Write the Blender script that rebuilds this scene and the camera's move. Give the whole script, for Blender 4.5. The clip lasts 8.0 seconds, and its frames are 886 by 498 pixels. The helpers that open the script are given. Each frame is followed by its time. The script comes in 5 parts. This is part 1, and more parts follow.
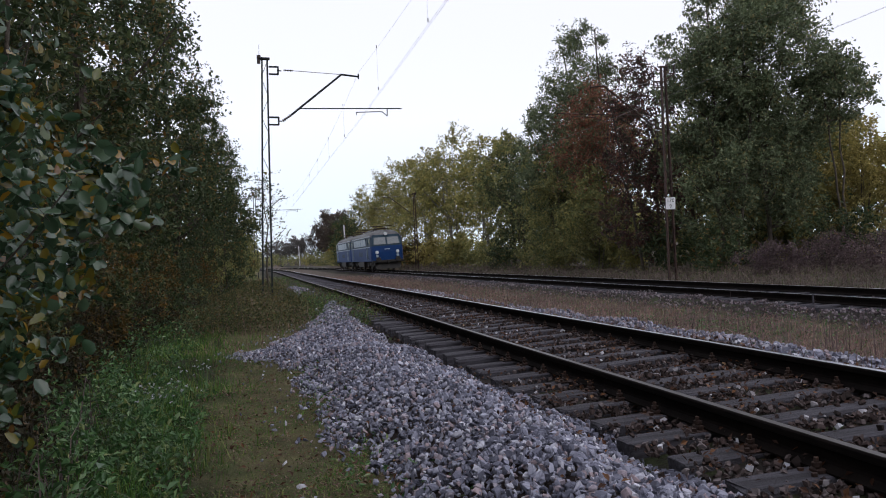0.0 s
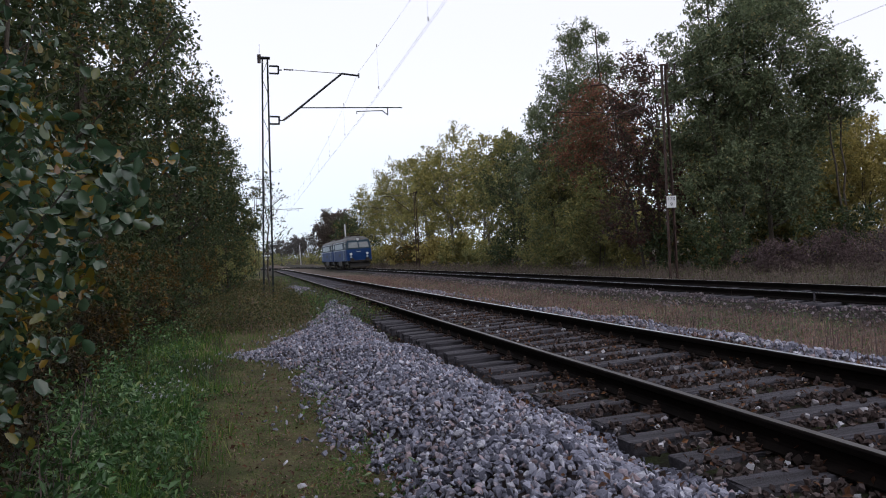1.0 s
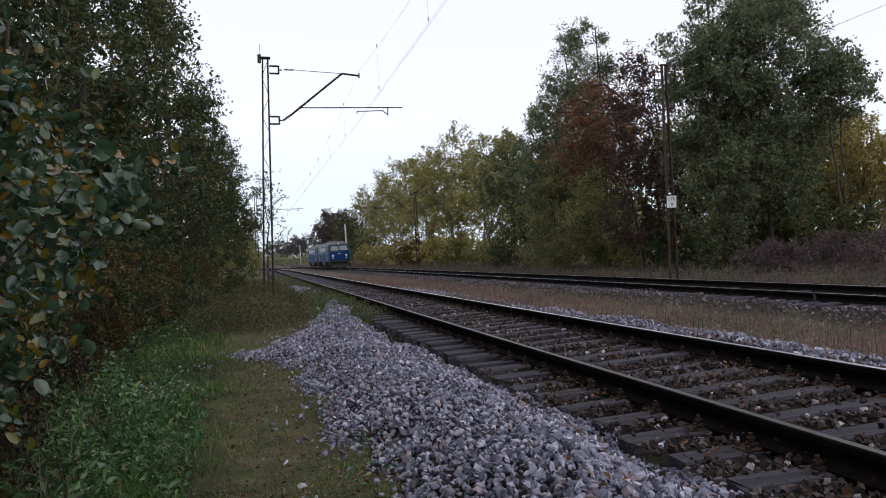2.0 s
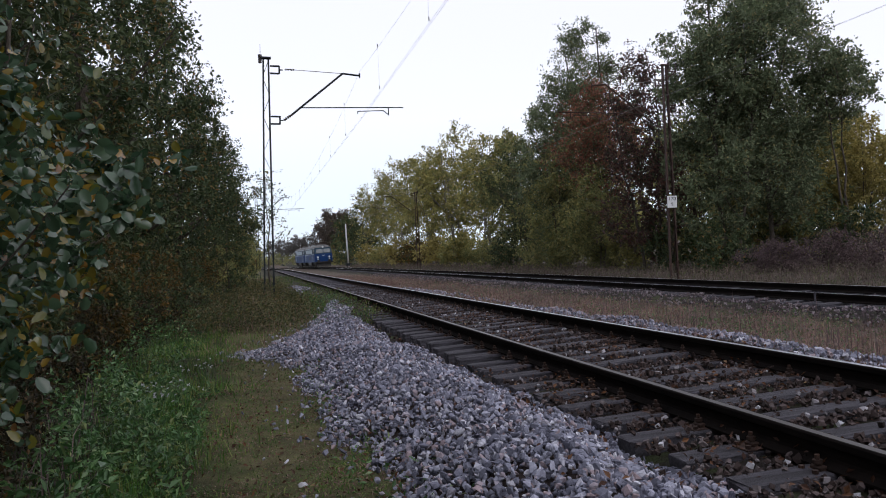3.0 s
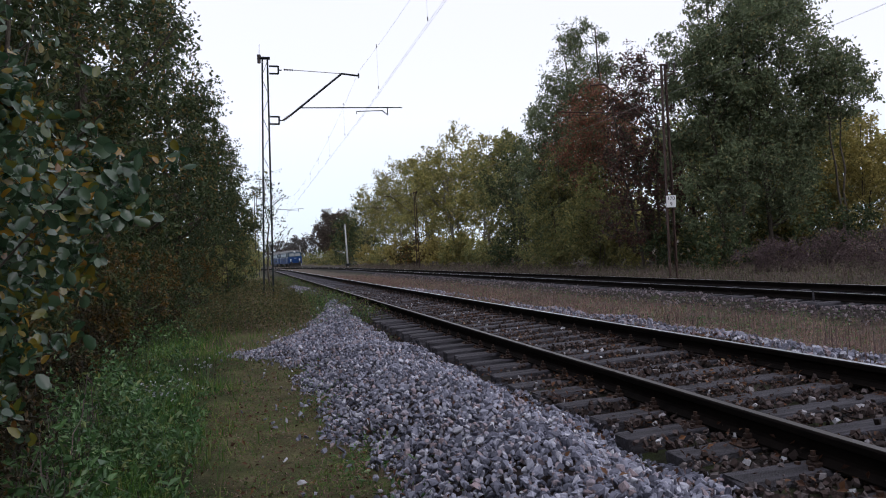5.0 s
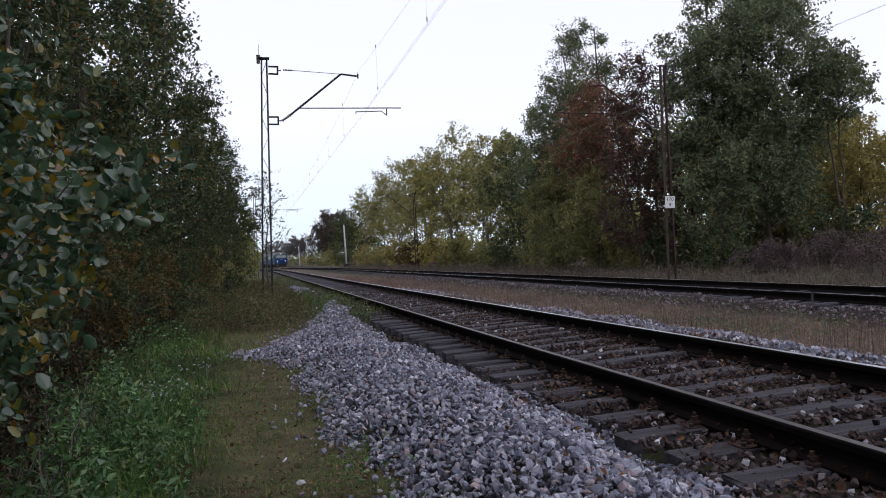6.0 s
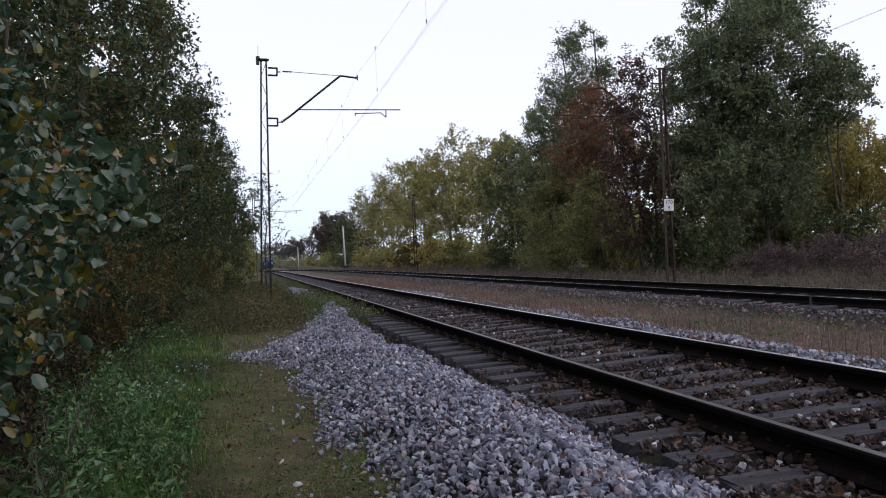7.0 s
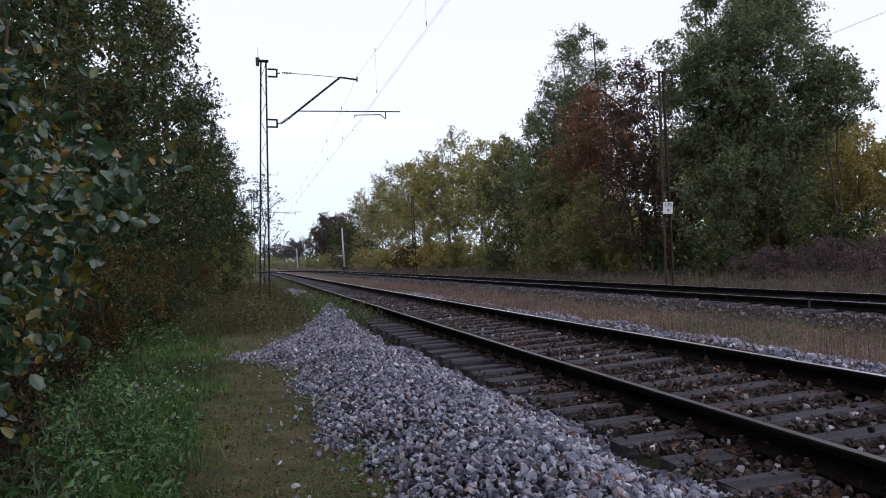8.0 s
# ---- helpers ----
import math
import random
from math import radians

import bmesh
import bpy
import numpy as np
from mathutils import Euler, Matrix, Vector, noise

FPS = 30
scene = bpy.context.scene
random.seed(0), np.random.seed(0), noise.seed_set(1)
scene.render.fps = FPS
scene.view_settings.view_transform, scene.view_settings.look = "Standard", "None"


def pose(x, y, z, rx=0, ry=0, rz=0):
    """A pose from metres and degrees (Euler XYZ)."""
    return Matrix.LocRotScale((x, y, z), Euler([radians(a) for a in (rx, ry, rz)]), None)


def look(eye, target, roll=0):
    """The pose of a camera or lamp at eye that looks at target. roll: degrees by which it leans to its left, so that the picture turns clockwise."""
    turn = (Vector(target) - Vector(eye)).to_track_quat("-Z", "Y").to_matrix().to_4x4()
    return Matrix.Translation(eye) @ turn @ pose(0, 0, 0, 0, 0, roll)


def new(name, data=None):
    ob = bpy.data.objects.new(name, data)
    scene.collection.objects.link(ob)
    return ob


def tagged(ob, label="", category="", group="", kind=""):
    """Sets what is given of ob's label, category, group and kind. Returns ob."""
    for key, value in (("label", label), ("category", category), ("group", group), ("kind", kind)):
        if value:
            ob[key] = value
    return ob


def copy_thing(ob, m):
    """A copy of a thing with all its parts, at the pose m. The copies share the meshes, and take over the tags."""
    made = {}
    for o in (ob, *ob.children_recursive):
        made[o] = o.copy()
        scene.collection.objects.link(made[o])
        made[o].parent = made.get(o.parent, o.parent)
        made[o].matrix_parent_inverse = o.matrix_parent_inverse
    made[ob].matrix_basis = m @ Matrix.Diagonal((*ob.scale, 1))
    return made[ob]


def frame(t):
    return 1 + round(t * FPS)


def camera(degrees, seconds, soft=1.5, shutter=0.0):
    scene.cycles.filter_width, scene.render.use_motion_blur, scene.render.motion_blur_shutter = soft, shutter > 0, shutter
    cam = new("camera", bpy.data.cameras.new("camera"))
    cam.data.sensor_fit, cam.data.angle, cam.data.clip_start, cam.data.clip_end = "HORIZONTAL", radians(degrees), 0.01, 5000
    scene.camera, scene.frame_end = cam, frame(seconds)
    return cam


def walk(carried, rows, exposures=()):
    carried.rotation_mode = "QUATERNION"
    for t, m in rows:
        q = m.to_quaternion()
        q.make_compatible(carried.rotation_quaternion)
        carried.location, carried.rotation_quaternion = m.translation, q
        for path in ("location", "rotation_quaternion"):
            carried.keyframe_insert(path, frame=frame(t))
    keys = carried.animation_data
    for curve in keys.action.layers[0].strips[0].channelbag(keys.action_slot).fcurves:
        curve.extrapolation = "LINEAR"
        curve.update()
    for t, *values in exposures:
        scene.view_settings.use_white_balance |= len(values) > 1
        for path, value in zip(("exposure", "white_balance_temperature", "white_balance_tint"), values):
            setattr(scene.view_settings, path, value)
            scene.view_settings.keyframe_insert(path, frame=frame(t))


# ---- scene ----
cam = camera(56, 8.0, soft=1.0)


def aim(t, yaw, pitch, roll, x, y, z):
    eye = Vector((x, y, 1.010 + z))
    a, b = radians(yaw), radians(pitch)
    way = Vector((math.sin(a) * math.cos(b), math.cos(a) * math.cos(b), math.sin(b)))
    return t, look(eye, eye + way * 10, roll)


# hand-held camera beside the track: seconds, heading, tilt, lean, sway
walk(cam, [aim(*r) for r in (
    (0.0, 13.006, 0.403, -2.909, -0.002, 0.011, 0.006),
    (0.2, 12.965, 0.355, -2.990, 0.001, 0.010, 0.006),
    (0.5, 12.935, 0.329, -3.040, 0.004, 0.010, 0.007),
    (1.0, 12.936, 0.331, -3.048, 0.003, 0.014, 0.006),
    (1.5, 12.936, 0.331, -3.048, 0.003, 0.014, 0.006),
    (3.0, 12.882, 0.336, -3.033, 0.002, 0.004, 0.002),
    (3.5, 12.897, 0.335, -3.055, 0.000, 0.000, 0.000),
    (4.0, 12.919, 0.331, -3.043, 0.000, -0.007, 0.001),
    (4.5, 12.906, 0.338, -3.112, 0.008, -0.014, -0.005),
    (6.0, 13.002, 0.385, -3.027, 0.000, -0.023, -0.012),
    (6.5, 13.048, 0.451, -2.939, 0.002, -0.021, -0.013),
    (7.0, 13.071, 0.516, -2.824, 0.009, -0.025, -0.012),
    (7.5, 13.118, 0.577, -2.666, 0.007, -0.024, -0.010),
    (8.0, 13.149, 0.648, -2.575, 0.009, -0.025, -0.012))],
     exposures=((0.0, 0.02, 6360, 13), (4.0, 0.02, 6330, 13), (8.0, 0.03, 6220, 15)))

# ---- overcast sky and a veiled sun ----
SUN_UP, SUN_TURN = radians(38), radians(150)
world = bpy.data.worlds.new("overcast_sky")
scene.world = world
world.use_nodes = True
wn, wl = world.node_tree.nodes, world.node_tree.links
wn.clear()
sky = wn.new("ShaderNodeTexSky")
sky.sky_type, sky.sun_disc, sky.sun_elevation, sky.sun_rotation = "NISHITA", False, SUN_UP, SUN_TURN
sky_bg = wn.new("ShaderNodeBackground")
sky_bg.inputs["Strength"].default_value = 0.03
wl.new(sky.outputs[0], sky_bg.inputs["Color"])
cloud_bg = wn.new("ShaderNodeBackground")
cloud_bg.inputs["Strength"].default_value = 0.89
up = wn.new("ShaderNodeTexCoord")
height = wn.new("ShaderNodeSeparateXYZ")
wl.new(up.outputs["Generated"], height.inputs[0])
veil = wn.new("ShaderNodeValToRGB")
veil.color_ramp.elements[0].position, veil.color_ramp.elements[0].color = 0.02, (0.74, 0.86, 1.0, 1)
veil.color_ramp.elements[1].position, veil.color_ramp.elements[1].color = 0.16, (0.99, 0.985, 1.045, 1)
wl.new(height.outputs["Z"], veil.inputs[0])
wl.new(veil.outputs[0], cloud_bg.inputs["Color"])
both = wn.new("ShaderNodeAddShader")
wout = wn.new("ShaderNodeOutputWorld")
wl.new(sky_bg.outputs[0], both.inputs[0])
wl.new(cloud_bg.outputs[0], both.inputs[1])
wl.new(both.outputs[0], wout.inputs[0])

sun = new("sun", bpy.data.lights.new("sun", "SUN"))
sun.data.energy, sun.data.angle, sun.data.color = 0.45, radians(40), (1.0, 0.97, 0.93)
sun.matrix_world = look((0, 0, 50), (-50 * math.sin(SUN_TURN) / math.tan(SUN_UP), -50 * math.cos(SUN_TURN) / math.tan(SUN_UP), 0))

# ---- materials ----


def material(name, build, rough=0.8, metal=0.0, spec=0.3):
    m = bpy.data.materials.new(name)
    m.use_nodes = True
    n, l = m.node_tree.nodes, m.node_tree.links
    p = n["Principled BSDF"]
    p.inputs["Roughness"].default_value = rough
    p.inputs["Metallic"].default_value = metal
    p.inputs["Specular IOR Level"].default_value = spec
    build(n, l, p)
    return m


def tex(n, l, scale, detail=6, rough=0.6, space="Object", stretch=None):
    co = n.new("ShaderNodeTexCoord")
    t = n.new("ShaderNodeTexNoise")
    t.inputs["Scale"].default_value, t.inputs["Detail"].default_value, t.inputs["Roughness"].default_value = scale, detail, rough
    src = co.outputs[space]
    if stretch:
        mp = n.new("ShaderNodeMapping")
        mp.inputs["Scale"].default_value = stretch
        l.new(src, mp.inputs["Vector"])
        src = mp.outputs[0]
    l.new(src, t.inputs["Vector"])
    return t.outputs["Fac"]


def ramp(n, l, fac, stops):
    r = n.new("ShaderNodeValToRGB")
    while len(r.color_ramp.elements) < len(stops):
        r.color_ramp.elements.new(0.5)
    for e, (at, c) in zip(r.color_ramp.elements, stops):
        e.position, e.color = at, (*c, 1)
    l.new(fac, r.inputs[0])
    return r.outputs[0]


def mix(n, l, fac, a, b, how="MIX"):
    m = n.new("ShaderNodeMix")
    m.data_type, m.blend_type = "RGBA", how
    for s, v in ((m.inputs[0], fac), (m.inputs[6], a), (m.inputs[7], b)):
        if isinstance(v, (int, float)):
            s.default_value = v
        elif isinstance(v, tuple):
            s.default_value = (*v, 1)
        else:
            l.new(v, s)
    return m.outputs[2]


def bump(n, l, p, height, strength, distance=0.02):
    b = n.new("ShaderNodeBump")
    b.inputs["Strength"].default_value, b.inputs["Distance"].default_value = strength, distance
    l.new(height, b.inputs["Height"])
    l.new(b.outputs[0], p.inputs["Normal"])


def plain(name, stops, scale=8.0, fine=90.0, rough=0.7, metal=0.0, spec=0.3, rel=0.3, stretch=None):
    """A worn surface: colours by a coarse noise, mottled by a fine one, with relief."""
    def build(n, l, p):
        c = ramp(n, l, tex(n, l, scale, 8, 0.65, stretch=stretch), stops)
        f = tex(n, l, fine, 4, 0.7, stretch=stretch)
        c = mix(n, l, 0.35, c, ramp(n, l, f, ((0.3, (0.35, 0.35, 0.35)), (0.7, (1.0, 1.0, 1.0)))), "MULTIPLY")
        l.new(c, p.inputs["Base Color"])
        bump(n, l, p, f, rel, 0.01)
    return material(name, build, rough, metal, spec)


def island(n):
    return n.new("ShaderNodeNewGeometry").outputs["Random Per Island"]


def foliage(name, stops, rough=0.55, through_light=0.3, spec=0.3, patch=0.25):
    """Leaves: each leaf its own colour out of the stops, shifted by broad patches."""
    def build(n, l, p):
        c = ramp(n, l, island(n), stops)
        big = ramp(n, l, tex(n, l, 0.45, 3, 0.6), ((0.3, (0.5, 0.5, 0.5)), (0.7, (1.25, 1.2, 1.05))))
        c = mix(n, l, patch * 2.5, c, big, "MULTIPLY")
        l.new(c, p.inputs["Base Color"])
        tr = n.new("ShaderNodeBsdfTranslucent")
        l.new(c, tr.inputs["Color"])
        mx = n.new("ShaderNodeMixShader")
        mx.inputs[0].default_value = through_light
        l.new(p.outputs[0], mx.inputs[1])
        l.new(tr.outputs[0], mx.inputs[2])
        l.new(mx.outputs[0], n["Material Output"].inputs[0])
    return material(name, build, rough, 0.0, spec)


def stones(name, stops, rough=0.85):
    def build(n, l, p):
        c = ramp(n, l, island(n), stops)
        f = tex(n, l, 60, 5, 0.7)
        c = mix(n, l, 0.5, c, ramp(n, l, f, ((0.3, (0.5, 0.5, 0.5)), (0.7, (1.1, 1.1, 1.1)))), "MULTIPLY")
        l.new(c, p.inputs["Base Color"])
        bump(n, l, p, f, 0.5, 0.01)
    return material(name, build, rough, 0.0, 0.2)


def ground_build(n, l, p):
    """Soil with turf, dry grass and trodden ground by its place across the line, edges broken by noise."""
    co = n.new("ShaderNodeTexCoord")
    sep = n.new("ShaderNodeSeparateXYZ")
    l.new(co.outputs["Object"], sep.inputs[0])
    wob = n.new("ShaderNodeMath")
    wob.operation = "MULTIPLY_ADD"
    l.new(tex(n, l, 0.9, 5, 0.6), wob.inputs[0])
    wob.inputs[1].default_value = 1.6
    l.new(sep.outputs["X"], wob.inputs[2])
    rng = n.new("ShaderNodeMapRange")
    rng.inputs["From Min"].default_value, rng.inputs["From Max"].default_value = -10.0, 30.0
    l.new(wob.outputs[0], rng.inputs["Value"])

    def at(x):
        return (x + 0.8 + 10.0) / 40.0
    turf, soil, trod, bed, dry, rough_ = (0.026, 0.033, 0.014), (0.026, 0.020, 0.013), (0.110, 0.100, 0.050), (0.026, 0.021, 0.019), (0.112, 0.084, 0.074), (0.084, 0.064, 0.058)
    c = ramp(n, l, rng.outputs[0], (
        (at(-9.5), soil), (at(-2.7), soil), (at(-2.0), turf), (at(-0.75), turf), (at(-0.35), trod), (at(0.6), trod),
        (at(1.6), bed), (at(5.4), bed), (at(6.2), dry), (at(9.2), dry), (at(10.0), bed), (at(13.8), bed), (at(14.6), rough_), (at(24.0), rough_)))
    m1 = ramp(n, l, tex(n, l, 3.0, 8, 0.7), ((0.3, (0.42, 0.40, 0.37)), (0.7, (1.4, 1.4, 1.35))))
    m2 = ramp(n, l, tex(n, l, 40.0, 5, 0.7), ((0.3, (0.45, 0.45, 0.45)), (0.7, (1.2, 1.2, 1.2))))
    moss = ramp(n, l, tex(n, l, 1.7, 6, 0.7), ((0.48, (0.0, 0.0, 0.0)), (0.62, (1.0, 1.0, 1.0))))
    c = mix(n, l, 0.9, c, mix(n, l, moss, c, mix(n, l, 0.6, c, (0.058, 0.082, 0.024))))
    c = mix(n, l, 0.9, c, m1, "MULTIPLY")
    c = mix(n, l, 0.7, c, m2, "MULTIPLY")
    l.new(c, p.inputs["Base Color"])
    bump(n, l, p, tex(n, l, 25.0, 8, 0.7), 0.8, 0.04)


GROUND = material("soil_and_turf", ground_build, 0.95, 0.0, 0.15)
GRAVEL = stones("crushed_grey_stone", ((0.0, (0.095, 0.098, 0.13)), (0.35, (0.1947, 0.199, 0.258)), (0.72, (0.3705, 0.378, 0.462)), (0.80, (0.3325, 0.262, 0.275)), (0.88, (0.3182, 0.262, 0.29)), (0.9, (0.418, 0.42, 0.49)), (1.0, (0.608, 0.61, 0.68))))
OLD_BALLAST = stones("rusty_old_stone", ((0.0, (0.0205, 0.015, 0.0133)), (0.5, (0.0558, 0.038, 0.0347)), (0.82, (0.1023, 0.078, 0.0755)), (0.95, (0.1721, 0.15, 0.153)), (1.0, (0.558, 0.56, 0.612))))
PALE_BALLAST = stones("weathered_pale_stone", ((0.0, (0.0638, 0.0476, 0.0516)), (0.5, (0.136, 0.108, 0.117)), (1.0, (0.306, 0.2635, 0.2838))))
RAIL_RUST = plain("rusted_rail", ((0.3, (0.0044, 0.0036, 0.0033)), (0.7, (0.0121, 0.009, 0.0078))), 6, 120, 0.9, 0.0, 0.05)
# worn steel, its bluish white raised to paint in the sky's glint
RAIL_TOP = plain("worn_rail_head_sky_glint", ((0.3, (0.588, 0.609, 0.6588)), (0.7, (0.756, 0.783, 0.8418))), 3, 60, 0.32, 0.95, rel=0.05, stretch=(20, 0.4, 1))
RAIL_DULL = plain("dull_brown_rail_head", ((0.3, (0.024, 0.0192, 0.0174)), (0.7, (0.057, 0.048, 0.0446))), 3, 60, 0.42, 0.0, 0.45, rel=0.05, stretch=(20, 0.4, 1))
SLEEPER = plain("weathered_sleeper_wood", ((0.25, (0.0249, 0.0224, 0.0264)), (0.5, (0.0581, 0.055, 0.0651)), (0.8, (0.1369, 0.1333, 0.1602))), 4, 40, 0.9, rel=0.9, stretch=(0.6, 7, 7))
IRON = plain("dark_rusty_iron", ((0.3, (0.022, 0.013, 0.011)), (0.55, (0.055, 0.032, 0.024)), (0.7, (0.125, 0.055, 0.026))), 10, 80, 0.7, 0.3)
MAST_STEEL = plain("dull_mast_steel", ((0.3, (0.014, 0.018, 0.020)), (0.7, (0.036, 0.042, 0.044))), 5, 60, 0.6, 0.4)
MAST_BROWN = plain("rust_brown_mast_paint", ((0.3, (0.034, 0.020, 0.016)), (0.7, (0.080, 0.046, 0.036))), 4, 60, 0.7, 0.2)
WIRE = plain("tarnished_copper_wire", ((0.3, (0.20, 0.19, 0.20)), (0.7, (0.34, 0.32, 0.33))), 8, 60, 0.5, 0.3)
PORCELAIN = plain("brown_porcelain", ((0.3, (0.030, 0.020, 0.018)), (0.7, (0.06, 0.04, 0.035))), 10, 60, 0.25, spec=0.5)
CONCRETE = plain("pale_concrete", ((0.3, (0.45, 0.45, 0.45)), (0.7, (0.60, 0.60, 0.59))), 4, 70, 0.9)
SIGN_WHITE = plain("white_enamel", ((0.3, (0.72, 0.73, 0.74)), (0.7, (0.82, 0.82, 0.82))), 6, 60, 0.4, rel=0.05)
INK = plain("black_paint", ((0.3, (0.012, 0.012, 0.013)), (0.7, (0.03, 0.03, 0.03))), 10, 60, 0.5)
BARK = plain("grey_brown_bark", ((0.3, (0.040, 0.032, 0.025)), (0.7, (0.12, 0.10, 0.08))), 5, 40, 0.95, rel=1.0, stretch=(6, 6, 1))
PALE_BARK = plain("pale_poplar_bark", ((0.3, (0.12, 0.11, 0.09)), (0.7, (0.28, 0.26, 0.22))), 5, 40, 0.95, rel=0.8, stretch=(3, 3, 1))
LOCO_BLUE = plain("blue_locomotive_paint", ((0.3, (0.003, 0.028, 0.112)), (0.7, (0.006, 0.042, 0.158))), 1.5, 30, 0.55, spec=0.2, rel=0.02)
LOCO_TEAL = plain("grey_blue_locomotive_paint", ((0.3, (0.0078, 0.0265, 0.0457)), (0.7, (0.0131, 0.0377, 0.0605))), 1.5, 30, 0.55, spec=0.2, rel=0.02)
# pale paint of fittings; on the side panes it stands for reflected sky
LOCO_PALE = plain("pale_grey_paint_and_pane_sky_glare", ((0.3, (0.255, 0.323, 0.391)), (0.7, (0.357, 0.425, 0.476))), 1.5, 30, 0.45, spec=0.5, rel=0.02)
LOCO_ROOF = plain("sooty_grey_roof", ((0.3, (0.0663, 0.0655, 0.0655)), (0.7, (0.1638, 0.1638, 0.1638))), 1.2, 20, 0.75, rel=0.1)
LOCO_BLACK = plain("black_running_gear", ((0.3, (0.012, 0.012, 0.012)), (0.7, (0.04, 0.035, 0.03))), 3, 40, 0.6)
# dark glass, its base colour greyed for the sky it reflects
LOCO_GLASS = plain("cab_glass_with_sky_sheen", ((0.3, (0.05, 0.07, 0.085)), (0.7, (0.09, 0.115, 0.13))), 1, 10, 0.10, spec=0.6, rel=0.0)
LAMP_GLASS = plain("clear_lamp_lens", ((0.3, (0.65, 0.68, 0.70)), (0.7, (0.80, 0.82, 0.84))), 3, 30, 0.15, spec=0.6, rel=0.0)

DARK_GREEN = foliage("dark_green_leaves", ((0.0, (0.0242, 0.0416, 0.0148)), (0.5, (0.0532, 0.0812, 0.0335)), (0.82, (0.0948, 0.1238, 0.0542)), (0.93, (0.1549, 0.1346, 0.0444)), (1.0, (0.2081, 0.1139, 0.0345))))
SHRUB_LEAF = foliage("glossy_sallow_leaves", ((0.0, (0.0225, 0.0525, 0.026)), (0.4, (0.0475, 0.0925, 0.0494)), (0.72, (0.0825, 0.1313, 0.078)), (0.78, (0.1, 0.1225, 0.0234)), (0.9, (0.1562, 0.1225, 0.0182)), (0.97, (0.25, 0.15, 0.0182)), (1.0, (0.1375, 0.0562, 0.0182))), 0.27, 0.28, 0.75, 0.15)
OCHRE_LEAF = foliage("ochre_autumn_leaves", ((0.0, (0.0585, 0.0438, 0.0168)), (0.35, (0.13, 0.0825, 0.0216)), (0.6, (0.195, 0.1063, 0.0216)), (0.65, (0.0715, 0.0813, 0.0264)), (1.0, (0.0455, 0.0562, 0.0216))), 0.55, 0.35)
GREY_GREEN = foliage("grey_green_leaves", ((0.0, (0.076, 0.104, 0.056)), (0.5, (0.138, 0.176, 0.096)), (0.88, (0.205, 0.246, 0.144)), (1.0, (0.28, 0.245, 0.11))), through_light=0.38, patch=0.2)
RUSSET = foliage("russet_leaves", ((0.0, (0.14, 0.062, 0.042)), (0.4, (0.28, 0.115, 0.076)), (0.62, (0.34, 0.155, 0.09)), (0.67, (0.16, 0.15, 0.075)), (1.0, (0.10, 0.115, 0.06))), patch=0.2)
PLUM = foliage("plum_brown_leaves", ((0.0, (0.055, 0.032, 0.034)), (0.45, (0.105, 0.052, 0.046)), (0.7, (0.15, 0.07, 0.05)), (0.75, (0.075, 0.075, 0.045)), (1.0, (0.06, 0.07, 0.045))))
YELLOW_GREEN = foliage("yellowing_leaves", ((0.0, (0.135, 0.150, 0.055)), (0.5, (0.265, 0.258, 0.090)), (0.85, (0.41, 0.345, 0.115)), (1.0, (0.20, 0.228, 0.09))))
YELLOW = foliage("yellow_leaves", ((0.0, (0.22, 0.19, 0.065)), (0.5, (0.36, 0.305, 0.10)), (1.0, (0.48, 0.41, 0.15))), through_light=0.4)
DULL_GREEN = foliage("dull_green_leaves", ((0.0, (0.1176, 0.1404, 0.0588)), (0.5, (0.2148, 0.2325, 0.0924)), (1.0, (0.348, 0.3092, 0.1092))))
DARK_BROWN = foliage("dark_brown_leaves", ((0.0, (0.050, 0.038, 0.034)), (0.5, (0.080, 0.062, 0.052)), (1.0, (0.115, 0.090, 0.070))))
HAZE_TWIG = foliage("bare_grey_twigs", ((0.0, (0.060, 0.058, 0.058)), (1.0, (0.126, 0.118, 0.114))))
# brown-green leaves darkened to hold the shade under the bushes
SHADE_LEAF = foliage("shade_darkened_withered_leaves", ((0.0, (0.016, 0.014, 0.008)), (0.5, (0.034, 0.030, 0.014)), (0.85, (0.065, 0.046, 0.020)), (1.0, (0.14, 0.075, 0.026))))
ASTER = foliage("pale_lilac_petals", ((0.0, (0.40, 0.40, 0.50)), (1.0, (0.62, 0.62, 0.70))))
GRASS = foliage("green_grass", ((0.0, (0.0369, 0.088, 0.0172)), (0.45, (0.0729, 0.166, 0.0292)), (0.75, (0.1152, 0.212, 0.0439)), (0.8, (0.1701, 0.194, 0.0636)), (1.0, (0.243, 0.28, 0.0972))), 0.6, 0.3, 0.25, 0.35)
WEED = foliage("weed_leaves", ((0.0, (0.0264, 0.072, 0.0206)), (0.5, (0.0563, 0.14, 0.043)), (0.82, (0.1276, 0.245, 0.0946)), (0.95, (0.1725, 0.204, 0.0602)), (1.0, (0.2904, 0.42, 0.258))), 0.45, 0.25, 0.5, 0.35)
DULL_WEED = foliage("dull_weed_leaves", ((0.0, (0.040, 0.050, 0.020)), (0.5, (0.075, 0.085, 0.034)), (0.8, (0.115, 0.110, 0.045)), (1.0, (0.18, 0.12, 0.045))))
